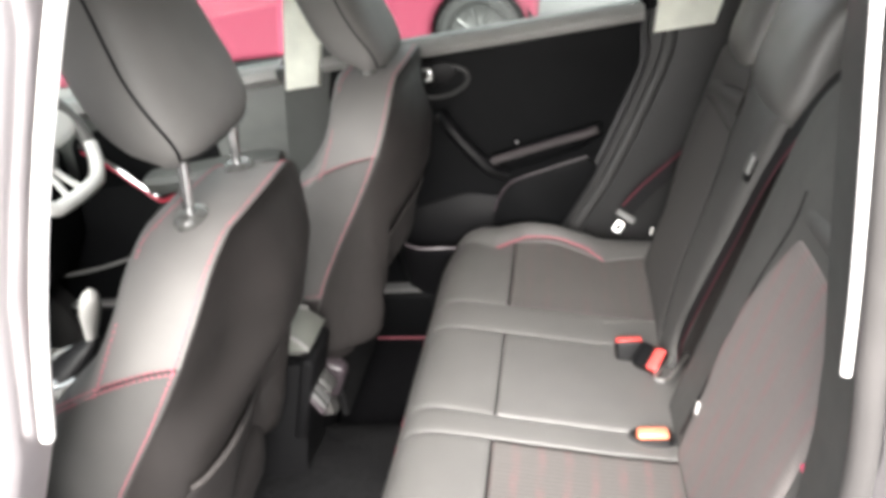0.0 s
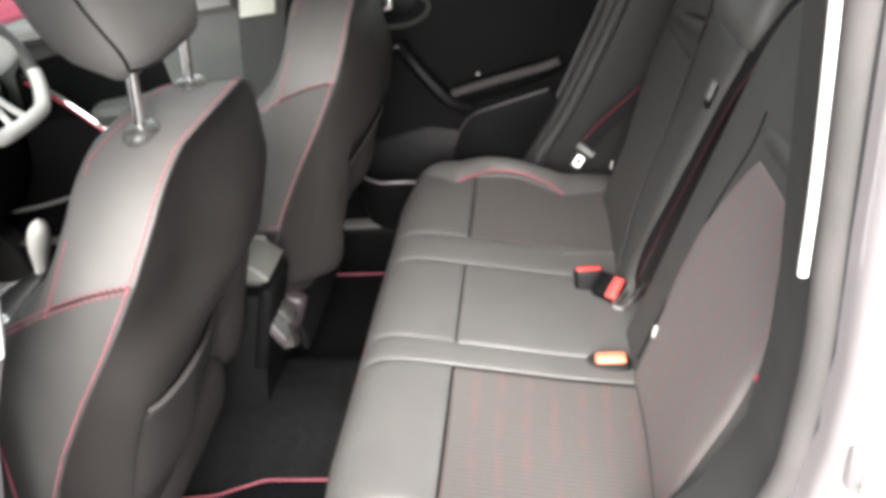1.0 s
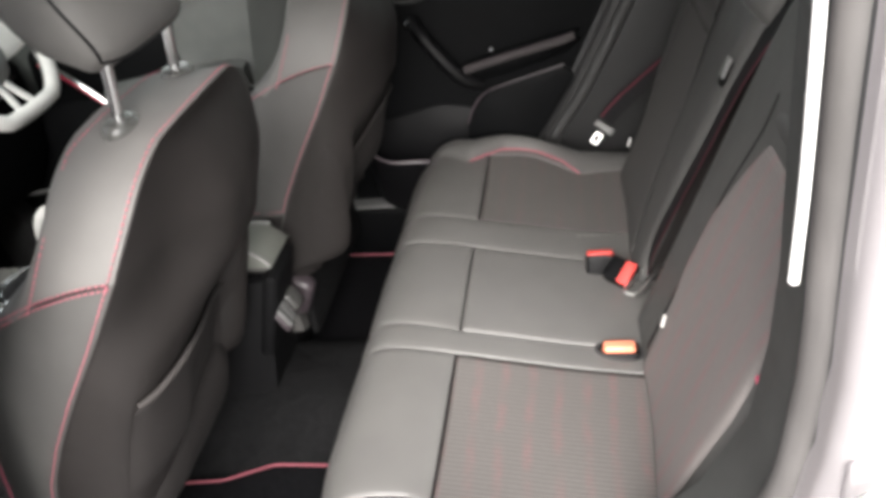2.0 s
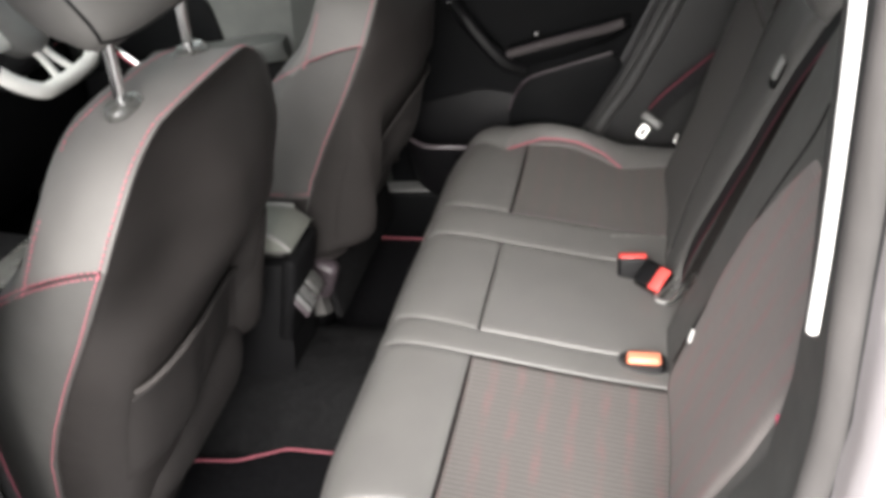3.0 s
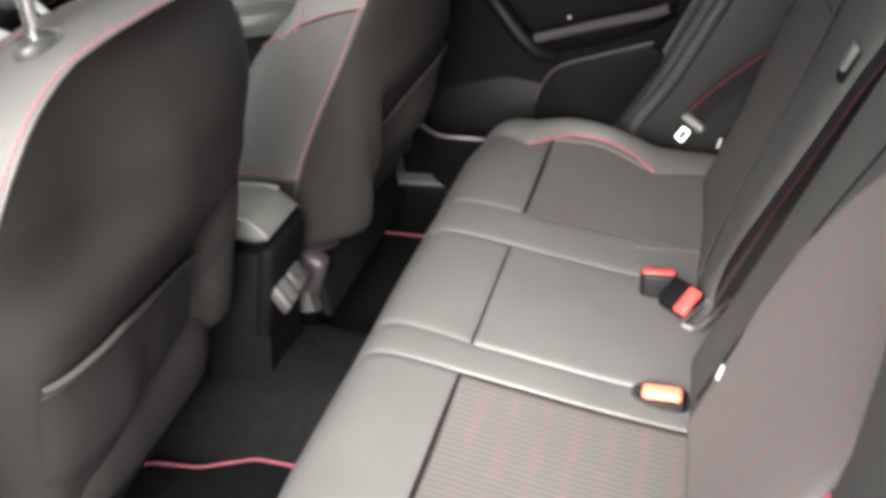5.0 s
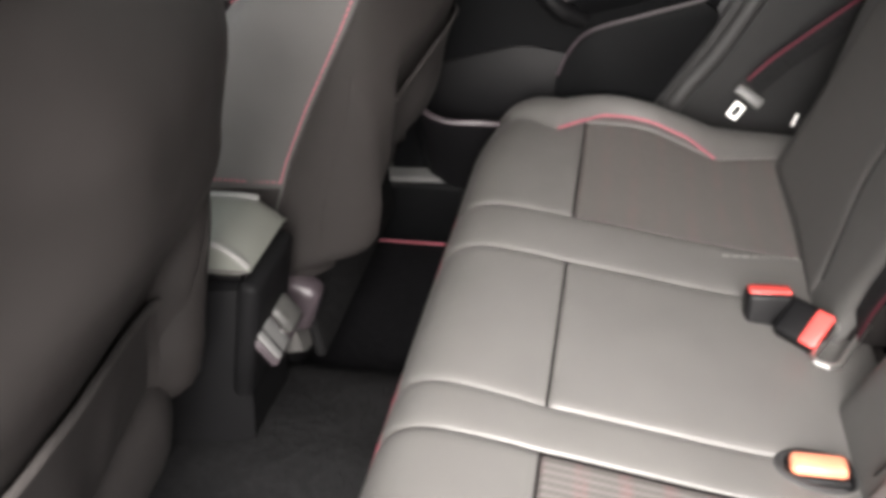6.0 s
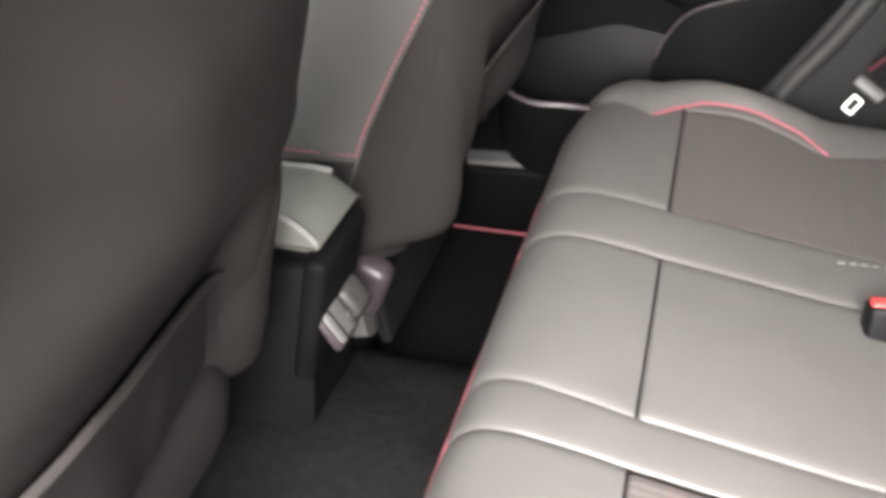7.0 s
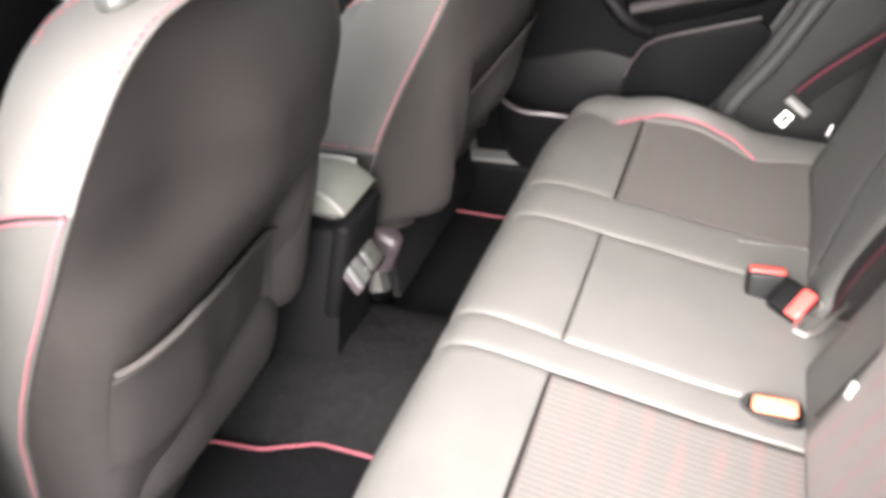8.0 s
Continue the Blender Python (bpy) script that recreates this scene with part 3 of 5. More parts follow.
BULGE = [(0.40, 0.135), (0.56, 0.148), (0.671, 0.152), (0.777, 0.131), (0.862, 0.113), (0.93, 0.111), (1.03, 0.077), (1.10, 0.032), (1.14, 0.011), (1.18, 0.002)]
DEPTH = [(0.9, 0.105), (1.03, 0.107), (1.10, 0.108), (1.18, 0.118)]
FRONT = [(0.40, 0.12), (0.88, 0.12), (0.94, 0.1), (0.98, 0.075), (1.02, 0.045), (1.06, 0.03), (1.10, 0.026), (1.18, 0.02)]
TOP = 1.178


def half_width(z):
    if z < 0.93:
        return 0.245
    return 0.245 * max(0.0, 1 - ((z - 0.93) / (TOP - 0.93)) ** 2.6) ** (1 / 2.6)


def seam_x(z):
    return lerp_table(SEAM, z)


def ease(t):
    t = max(0.0, min(1.0, t))
    return t * t * (3 - 2 * t)


def rear_point(y, z, out=0.0, hollow=1):
    """A point on the rear face of the backrest, y from the seat's middle. Below the shoulder the face is
    scooped out between its rolled borders; hollow: the side (+1, -1) of the wide tunnel-side border, 0 for no scoop."""
    w = max(0.02, half_width(z))
    k = min(1.0, abs(y) / w)
    sunk = 0.0
    if hollow:
        v = y * hollow
        deep = 0.007 + 0.039 * ease((v + 0.17) / 0.3)
        sunk = deep * ease((v + 0.232) / 0.07) * ease((lerp_table([(0.55, 0.158), (0.76, 0.172), (0.95, 0.23)], z) - v) / 0.04) * ease((0.92 - z) / 0.16)
        if hollow < 0:  # the far seat's back draws in towards its lower edge
            sunk += 0.05 * ease((0.73 - z) / 0.17) * ease((0.195 - v) / 0.05) * ease((v + 0.24) / 0.05)
        # set back under the end of the side pad
        sunk += 0.05 * ease((0.585 - z) / 0.03) * ease((y * hollow - 0.12) / 0.03)
    full = ease((0.97 - z) / 0.17)  # squarer towards the bottom
    p, q = 2.3 + 2.2 * full, 1.5 + 1.3 * full
    bulge = lerp_table(BULGE, z) * (1 - 0.55 * ease(-y * hollow / 0.16) * ease((z - 0.86) / 0.16))
    return Vector((seam_x(z) + bulge * (1 - k ** p) ** (1 / q) + out - sunk, y, z))


def build_front_seat(side, lowered=0.0):
    """side: +1 where the tunnel lies towards +y of the seat."""
    seat = thing("front_seat", "grey leather car seat with red stitching and map pocket", "car seat", "front seats")
    foot = 0.40 if side > 0 else 0.54  # lower end of the backrest
    zs = [foot + (0.93 - foot) * i / 40 for i in range(40)] + [0.93 + (TOP - 0.93) * math.sin(math.pi / 2 * i / 18) for i in range(19)]
    N = 84
    rear = [[rear_point(-half_width(z) * math.cos(math.pi * i / N), z, 0.0, side) for i in range(N + 1)] for z in zs[:-1]]
    rear.append([rear_point(-0.02 * math.cos(math.pi * i / N), TOP, 0.0, side) for i in range(N + 1)])

    def flank(c, z):
        """Point c (0 to 24) on the way round the flanks and the front at height z."""
        w, x, f = max(half_width(z), 0.02), seam_x(z), lerp_table(FRONT, z)
        d = lerp_table(DEPTH, z)
        if c < 3 or c > 21:
            k, sg = (c, 1) if c < 3 else (24 - c, -1)
            return Vector((x - d * k / 2, sg * (w + (0.004 if k == 1 else 0)), z))
        a = math.pi * (c - 2) / 20
        y = w * math.copysign(abs(math.cos(a)) ** 0.6, math.cos(a))
        hollow = 0.45 * max(0.0, 1 - (y / max(w * 0.75, 1e-4)) ** 2)
        return Vector((x - d - f * (math.sin(a) ** 0.7) * (1 - hollow), y, z))

    def split(c):
        return (1.034, 1.028, 1.01, 0.985)[min(c, 24 - c, 3)]
    low, high = [], []
    for i in range(19):
        low.append([flank(c, foot + (split(c) - foot) * i / 18) for c in range(25)])
        high.append([flank(c, split(c) + (TOP - split(c)) * math.sin(math.pi / 2 * i / 18)) for c in range(25)])
    bm = skin(high, closed=False)
    bm.verts.ensure_lookup_table()
    crown = bm.verts[-25:]
    for c in range(12):
        bm.faces.new((crown[c], crown[c + 1], crown[23 - c], crown[24 - c]) if c < 11 else (crown[11], crown[12], crown[13]))
    back = part("backrest", bm, LEATHER_SIDE, seat)
    part("side_bolster", skin(low, closed=False), LEATHER_SHADED, back, "rounded side bolster, shade in its darker colour")
    part("back_cover", skin(rear, closed=False), BACK_VINYL, back, "smooth dark seat back cover")
    # seams: rear, front and the cross seam on the flank
    zz = np.linspace(0.52 if side > 0 else 0.73, 0.93, 20)
    arch = [0.93 + (TOP - 0.93) * math.sin(math.pi / 2 * i / 14) for i in range(1, 15)]

    def edge(off, out):
        line = [(seam_x(z) - off, -half_width(z) - out, z) for z in zz] + [(seam_x(z) - off, -half_width(z) - out, z + out * 0.5) for z in arch]
        return line + [(x, -y, z) for x, y, z in line[-2::-1]]
    bm = stitches(edge(0.006, 0.003))
    line = [(seam_x(z) - lerp_table(DEPTH, z), -half_width(z) - 0.003, z) for z in [1.0 + 0.02 * k for k in range(5)] + arch[9:]]
    stitches(line + [(x, -y, z) for x, y, z in line[-2::-1]], bm=bm)
    for s in (-1, 1):
        for dz in (-0.004, 0.004) if side > 0 else (0.003,):
            stitches([(seam_x(1.03) - 0.004, s * (half_width(1.03) + 0.004), 1.034 + dz), (seam_x(1.03) - 0.05, s * (half_width(1.03) + 0.007), 1.028 + dz), (seam_x(1.01) - 0.10, s * (half_width(1.01) + 0.003), 1.01 + dz), (seam_x(0.98) - 0.17, s * (half_width(0.98) - 0.01), 0.97 + dz)], bm=bm)
    stitches([(seam_x(0.725) - 0.004, side * 0.246, 0.725), (seam_x(0.725) - 0.08, side * 0.248, 0.727), (seam_x(0.725) - 0.17, side * 0.242, 0.728)], bm=bm)
    part("stitching", bm, STITCH, back, "red twin stitching")
    for s in (-1, 1):
        groove = tube(smooth_line([(seam_x(1.03) - 0.004, s * (half_width(1.03) + 0.0005), 1.034), (seam_x(1.03) - 0.05, s * (half_width(1.03) + 0.004), 1.028), (seam_x(1.01) - 0.10, s * half_width(1.01), 1.01)], 0.01), 0.0022, 6)
        part("seam_groove", groove, BACK_VINYL, back)
    part("cover_seam", tube(smooth_line([(x + 0.003, y, z) for x, y, z in edge(0, 0.0005)], 0.015), 0.001, 6), BACK_VINYL, back)
    # side wings of the seat back
    rings = []
    for i in range(29):
        t = i / 28
        z = 0.90 - 0.318 * t
        slim = 1.0 if side > 0 else 0.64  # the far seat shows a slimmer pad
        yc = side * (lerp_table([(0.582, 0.186), (0.70, 0.196), (0.80, 0.206), (0.90, 0.232)], z) + 0.05 * (1 - slim))
        wd = lerp_table([(0.582, 0.045), (0.597, 0.055), (0.66, 0.057), (0.75, 0.05), (0.82, 0.036), (0.90, 0.006)], z) * slim
        th = lerp_table([(0.582, 0.006), (0.60, 0.018), (0.66, 0.02), (0.75, 0.014), (0.82, 0.006), (0.90, 0.0)], z)
        ring = []
        for k in range(22):
            a = 2 * math.pi * k / 22
            p = rear_point(max(-0.24, min(0.24, yc + wd * math.cos(a))), z, 0.0, 0)
            c, sn = side * math.cos(a), math.sin(a)
            inward = 0.04 * max(0.0, -c) ** 3
            ring.append(p + Vector((th * sn - inward if sn > 0 else -0.05 + 0.03 * sn, 0, 0)))
        rings.append(ring)
    low = [p + Vector((-0.014, 0, -0.008)) for p in rings[-1]]
    mid = sum(low, Vector()) / len(low)
    rings.append([mid + 0.8 * (p - mid) for p in low])
    part("wing", skin(rings), BACK_VINYL, seat, "rounded side pad")
    if side > 0:
        rings = []
        for i in range(33):
            v = -0.215 + 0.43 * i / 32
            z = 0.538 + 0.014 * ease((v + 0.05) / 0.22)
            r = math.sqrt(max(0.04, 1 - abs(v / 0.222) ** 6)) * (1 + 0.05 * noise.noise(Vector((v * 18, 2, side))))
            c = rear_point(side * v, z, -0.034 - 0.022 * ease((v - 0.1) / 0.1), 0)
            hem = [(0.037 * math.sin(a), 0.074 * math.copysign(abs(math.cos(a)) ** 0.8, math.cos(a))) for a in [2 * math.pi * k / 20 for k in range(20)]]
            rings.append([c + r * Vector((dx + 0.3 * dz, 0.0, dz)) for dx, dz in hem])
        part("hem_roll", skin(rings), POCKET, seat, "padded hem roll")
    # map pocket with elastic top edge, hanging in the scoop
    rows = []
    for i in range(16):
        t = i / 15
        row = []
        for k in range(31):
            v = -0.222 + 0.36 * k / 30
            zt = lerp_table([(-0.222, 0.813), (-0.116, 0.826), (-0.03, 0.808), (0.045, 0.781), (0.138, 0.75)], v)
            y, z = side * v, zt + (max(0.598, foot + 0.01) - zt) * t
            fold = 0.004 * noise.noise(Vector((y * 16, z * 9, 3))) * math.sin(math.pi * k / 30) * min(1, 3 * t)
            row.append(rear_point(y, z, 0.006 + 0.01 * math.sin(math.pi * t) * math.sin(math.pi * k / 30) + 2 * fold - 0.014 * ease((t - 0.86) / 0.14), side))
        rows.append(row)
    pk = part("map_pocket", skin(rows, closed=False), POCKET, seat, "sagging cloth map pocket")
    part("elastic", tube([p + Vector((0.005, 0, 0.002)) for p in rows[0]], 0.0045 if side > 0 else 0.003, 8), ELASTIC, pk, "elastic edge")
    part("hem_stitch", tube([p + Vector((0.0005, 0, 0)) for p in rows[1]], 0.0013, 6), BACK_VINYL, pk)
    # the cover's pinkish highlight is put into its base colour
    part("hinge_cover", rbox(0.06, 0.046, 0.1, 0.018, 4, at=(-0.577, side * 0.236, 0.5), m=pose(0, 0, 0, 0, 25, 0)), COVER, seat, "grey hinge cover, pink highlight in its colour")
    # dark lower flank cover on the tunnel side
    rows = []
    for i in range(11):
        z = foot + 0.02 + (0.697 - foot) * i / 10
        row = []
        for k in range(9):
            c = k / 8
            row.append((seam_x(z) - 0.003 - 0.2 * c, side * (0.2535 - 0.004 * (2 * c - 1) ** 2), z))
        rows.append(row)
    part("flank_cover", skin(rows, closed=False), BACK_VINYL, seat, "dark lower flank cover")
    # cushion and base
    rings = []
    for x, zt, w in ((-0.60, 0.50, 0.235), (-0.66, 0.55, 0.25), (-0.80, 0.575, 0.255), (-0.95, 0.60, 0.255), (-1.06, 0.60, 0.25), (-1.10, 0.56, 0.24), (-1.11, 0.50, 0.23)):
        ring = []
        for k in range(24):
            a = 2 * math.pi * k / 24
            y = w * math.copysign(abs(math.cos(a)) ** 0.5, math.cos(a))
            up = math.sin(a)
            z = zt - 0.05 * (max(0, 1 - (y / (0.6 * w)) ** 2)) * (1 if up > 0 else 0) if up > 0 else 0.36
            z = 0.42 + (z - 0.42) * abs(up) ** 0.35
            ring.append((x, y, z))
        rings.append(ring)
    part("seat_cushion", skin(rings), LEATHER, seat)
    # added dark slab in place of the shadow below the backrest
    part("under_seat_shade", rbox(0.02, 0.46, 0.17, 0.008, at=(-0.572, 0, 0.455)), CARPET, seat, "dark slab for the shade under the seat back")
    part("seat_base", rbox(0.44, 0.42, 0.09, 0.02, at=(-0.85, 0, 0.33)), BLACK, seat)
    for s in (-1, 1):
        part("seat_rail", rbox(0.42, 0.04, 0.06, 0.008, at=(-0.87, s * 0.19, 0.265)), BLACK, seat)
    # headrest on two posts
    def head(t, a):
        """Headrest surface: t from bottom to top, a round it (90 degrees: rear)."""
        k = max(0.02, 1 - abs(2 * t - 1) ** 5.5) ** 0.5
        w = (0.146 - 0.045 * t) * (0.84 + 0.16 * k) * (0.9 + 0.1 * ease(t / 0.4))
        d = 0.064 * k + 0.004
        sn, cs = math.sin(a), math.cos(a)
        return Vector((-0.328 - 0.07 * t + d * math.copysign(abs(sn) ** 0.55, sn), w * math.copysign(abs(cs) ** 0.55, cs), 1.26 - lowered + 0.25 * t - 0.02 * sn * (1 - t)))
    hr = part("headrest", skin([[head(i / 18, 2 * math.pi * j / 36) for j in range(36)] for i in range(19)]), LEATHER_SIDE, seat, "padded headrest with piped rear panel")
    def flare(t):
        return radians(13 + 27 * max(0.0, 1 - t / 0.5) ** 1.6)
    lo, rim = flare(0.05), []
    rim += [head(0.05, lo + (math.pi - 2 * lo) * k / 12) for k in range(13)]
    rim += [head(0.05 + 0.9 * k / 24, math.pi - flare(0.05 + 0.9 * k / 24)) for k in range(1, 25)]
    lo = flare(0.95)
    rim += [head(0.95, math.pi - lo - (math.pi - 2 * lo) * k / 12) for k in range(1, 13)]
    rim += [head(0.95 - 0.9 * k / 24, flare(0.95 - 0.9 * k / 24)) for k in range(1, 25)]
    part("piping", tube(rim, 0.0022, 6), BLACK, hr)
    for s in (-1, 1):
        p = part("headrest_post", tube([(-0.333, s * 0.085, 1.14), (-0.323, s * 0.085, 1.172), (-0.302, s * 0.085, 1.29 - lowered)], 0.0075, 12), CHROME, seat, "chrome headrest post")
        rings = []
        for r, z in ((0.026, -0.012), (0.028, -0.004), (0.027, 0.004), (0.022, 0.009), (0.009, 0.01)):
            rings.append([(-0.321 + 0.8 * r * math.cos(a), s * 0.085 + 1.1 * r * math.sin(a), 1.172 + z) for a in [2 * math.pi * k / 18 for k in range(18)]])
        part("post_collar", skin(rings), COLLAR, p, "glossy dark guide collar")
    return seat


# ---- rear bench ----
SEATLINE = [(-0.175, 0.36), (-0.198, 0.46), (-0.198, 0.52), (-0.187, 0.555), (-0.16, 0.583), (-0.12, 0.597), (-0.06, 0.597), (0.0, 0.591)]


def cushion_z(x, y):
    z = lerp_table([(-0.1, 0.6), (0.0, 0.592), (0.1, 0.572), (0.2, 0.552), (0.30, 0.537), (0.42, 0.52)], x)
    return z - 0.012 * max(0, 1 - ((abs(y) - 0.38) / 0.2) ** 2) * (1 if x > 0 else 0.3)


def arch_y(x, s=1):
    """Where the curved piping runs; s: +1 the far side, -1 the near side."""
    if s < 0:
        return lerp_table([(-0.2, 0.55), (-0.1, 0.535), (-0.04, 0.532), (0.02, 0.55), (0.08, 0.562), (0.13, 0.558), (0.2, 0.53), (0.231, 0.505), (0.42, 0.54)], x)
    return lerp_table([(-0.2, 0.57), (-0.12, 0.545), (-0.05, 0.505), (-0.02, 0.532), (0.03, 0.578), (0.08, 0.591), (0.12, 0.588), (0.187, 0.556), (0.231, 0.505), (0.28, 0.522), (0.365, 0.547), (0.42, 0.55)], x)


def top_f(u, v):
    return Vector((u, v, cushion_z(u, v))), Vector((0.08, 0, 1)).normalized()


FRONT_PTS = smooth_line([(x, 0, z) for x, z in SEATLINE], 0.008)


def front_f(u, v):
    i = min(len(FRONT_PTS) - 1, max(0, int(round(u * (len(FRONT_PTS) - 1)))))
    a, b = FRONT_PTS[max(0, i - 1)], FRONT_PTS[min(len(FRONT_PTS) - 1, i + 1)]
    d = (b - a).normalized()
    p = FRONT_PTS[i]
    return p + Vector((0.03 * max(0, (abs(v) - 0.42) / 0.2) ** 2 * ease(-p.x / 0.12), fan(p.x, v), 0)), Vector((-d.z, 0, d.x))


def fan(x, y):
    """The seams lean a little towards the far side at the front edge."""
    return y + 0.03 * max(0.0, min(1.0, -x / 0.18)) * lerp_table([(-0.6, 0.0), (-0.42, 0.05), (-0.216, 0.62), (-0.153, 1.0), (0.3, 1.0), (0.58, 0.0)], y)


BAND_PTS = smooth_line([(x, 0, z) for x, z in SEATLINE] + [(0.1, 0, 0.572), (0.2, 0, 0.552), (0.3, 0, 0.537), (0.42, 0, 0.52)], 0.008)


def band_f(u, v, drop=0.0):
    i = min(len(BAND_PTS) - 1, max(0, int(round(u * (len(BAND_PTS) - 1)))))
    d = (BAND_PTS[min(len(BAND_PTS) - 1, i + 1)] - BAND_PTS[max(0, i - 1)]).normalized()
    n = Vector((-d.z, 0, d.x))
    p = BAND_PTS[i]
    return p + Vector((0.03 * max(0, (abs(v) - 0.42) / 0.2) ** 2 * ease(-p.x / 0.12), fan(p.x, v), 0)) - n * drop, n


def build_bench():
    bench = thing("rear_bench_cushion", "grey leather rear bench seat cushion with ribbed fabric inserts", "car seat")
    spans = ((-0.56, -0.216), (-0.216, -0.153), (-0.153, 0.122), (0.122, 0.232), (0.232, 0.60))
    for i, (a, b) in enumerate(spans):
        if i in (1, 3):
            part("seat_band", pillow(band_f, 0.0, 1.0, a, b, 70, 14, 0.013, 0.003, 0.001), LEATHER, bench)
        else:
            roll_a = (lambda u: -arch_y(front_f(u, 0.0)[0].x, -1)) if i == 0 else (lambda u, a=a: a)
            roll_b = (lambda u: arch_y(front_f(u, 0.0)[0].x, 1)) if i == 4 else (lambda u, b=b: b)
            part("front_roll", pillow(front_f, 0.0, 1.0, roll_a, roll_b, 44, 26, 0.016, 0.005, 0.002), LEATHER, bench)
            mat = (FABRIC_SEAT, LEATHER, FABRIC_FAR)[i // 2]
            if i == 2:
                part("seat_insert", pillow(top_f, 0.003, 0.40, a, b, 30, 22, 0.012, 0.006, 0.005), mat, bench)
            else:
                lo, hi = (lambda u: -arch_y(u, -1), lambda u, b=b: b) if i == 0 else (lambda u, a=a: a, lambda u: arch_y(u) - 0.024 * ease((u + 0.01) / 0.05) * ease((0.235 - u) / 0.05))
                part("seat_insert", pillow(top_f, 0.003, 0.40, lo, hi, 44, 26, 0.009, 0.007, 0.004), mat, bench, "ribbed fabric insert with faint red threads")
    part("piping_strip", pillow(top_f, 0.003, 0.23, lambda u: arch_y(u) - 0.024 * ease((u + 0.01) / 0.05) * ease((0.235 - u) / 0.05) - 0.001, lambda u: arch_y(u) + 0.002, 30, 8, 0.006, 0.003, 0.001), LEATHER, bench)
    # dark sheet below the pads stands in for shade in the seam slits
    part("slit_shade", pillow(lambda u, v: band_f(u, v, 0.016), 0.0, 1.0, -0.55, 0.6, 70, 40, 0.01, 0.0, 0.0), POCKET, bench)
    # outer bolsters
    for s in (-1, 1):
        rows = []
        for i in range(61):
            u = i / 60
            x = band_f(u, 0.0)[0].x
            a, end = arch_y(x, s), 0.668 if s > 0 else 0.64
            hump = 0.010 + 0.018 * math.exp(-(((x - 0.04) / 0.15) ** 2))
            row = []
            for k in range(15):
                t = k / 14
                y = a + (end - a) * t
                p, n = band_f(u, s * y)
                p = p + n * (hump * math.sin(math.pi * min(1, t * 1.15)) - 0.004 - 0.05 * max(0.0, (t - 0.45) / 0.55) ** 2.4)
                row.append(p)
            row.append((p.x, s * (end + 0.004), min(p.z, 0.5)))
            row.append((p.x, s * (end + 0.004), 0.34))
            rows.append(row)
        part("bolster", skin(rows, closed=False), LEATHER, bench)
        line = [(x, s * arch_y(x, s), cushion_z(x, arch_y(x, s)) + 0.001) for x in np.linspace(-0.045 if s > 0 else 0.0, 0.231, 22)]
        part("piping", tube(smooth_line(line, 0.008), 0.0023, 8), STITCH, bench, "red curved piping")
        part("bolster_seam", tube(smooth_line([(x, s * arch_y(x, s), cushion_z(x, arch_y(x, s)) - 0.001) for x in (0.231, 0.28, 0.33, 0.4)], 0.02), 0.003, 8), LEATHER, bench)
    bm = tube(smooth_line([(-0.1743, -0.57, 0.522), (-0.1893, -0.5, 0.522), (-0.1988, -0.4, 0.522), (-0.1988, 0.4, 0.522), (-0.1893, 0.5, 0.522), (-0.1743, 0.6, 0.522)], 0.02), 0.0018, 6)
    part("piping", bm, STITCH, bench, "red piping under the front edge")
    part("rear_stitching", stitches([(x, y, cushion_z(x, y) + 0.004) for x, y in ((0.222, 0.206), (0.27, 0.217), (0.32, 0.23), (0.37, 0.242))], 0.008, 0.006, 0.0011), LEDGE, bench, "pale stitching")
    part("cushion_core", rbox(0.56, 1.22, 0.16, 0.02, at=(0.12, 0.02, 0.43)), BLACK, bench)


def back_x(z):
    return 0.35 + 0.37 * (z - 0.55)


BACK_N = Vector((-1, 0, 0.37)).normalized()


def back_f(u, v):
    """u: height, v: y."""
    dip = 0.010 * math.exp(-(((abs(v) - 0.33) / 0.16) ** 2)) - 0.012
    return Vector((back_x(u) + dip, v, u)), BACK_N


def on_back(y, z, out=0.0):
    p, n = back_f(z, y)
    return p + n * out


def far_edge(z):
    return lerp_table([(0.5, 0.535), (0.68, 0.535), (0.775, 0.577), (0.87, 0.60), (1.3, 0.60)], z)


def near_inner(z):
    return lerp_table([(0.5, -0.045), (1.06, -0.042), (1.12, -0.05), (1.16, -0.075), (1.2, -0.12), (1.23, -0.2), (1.25, -0.3)], z)


def near_edge(z):
    return lerp_table([(0.5, -0.50), (0.6, -0.525), (0.75, -0.555), (0.84, -0.562), (1.1, -0.56), (1.25, -0.5)], z)


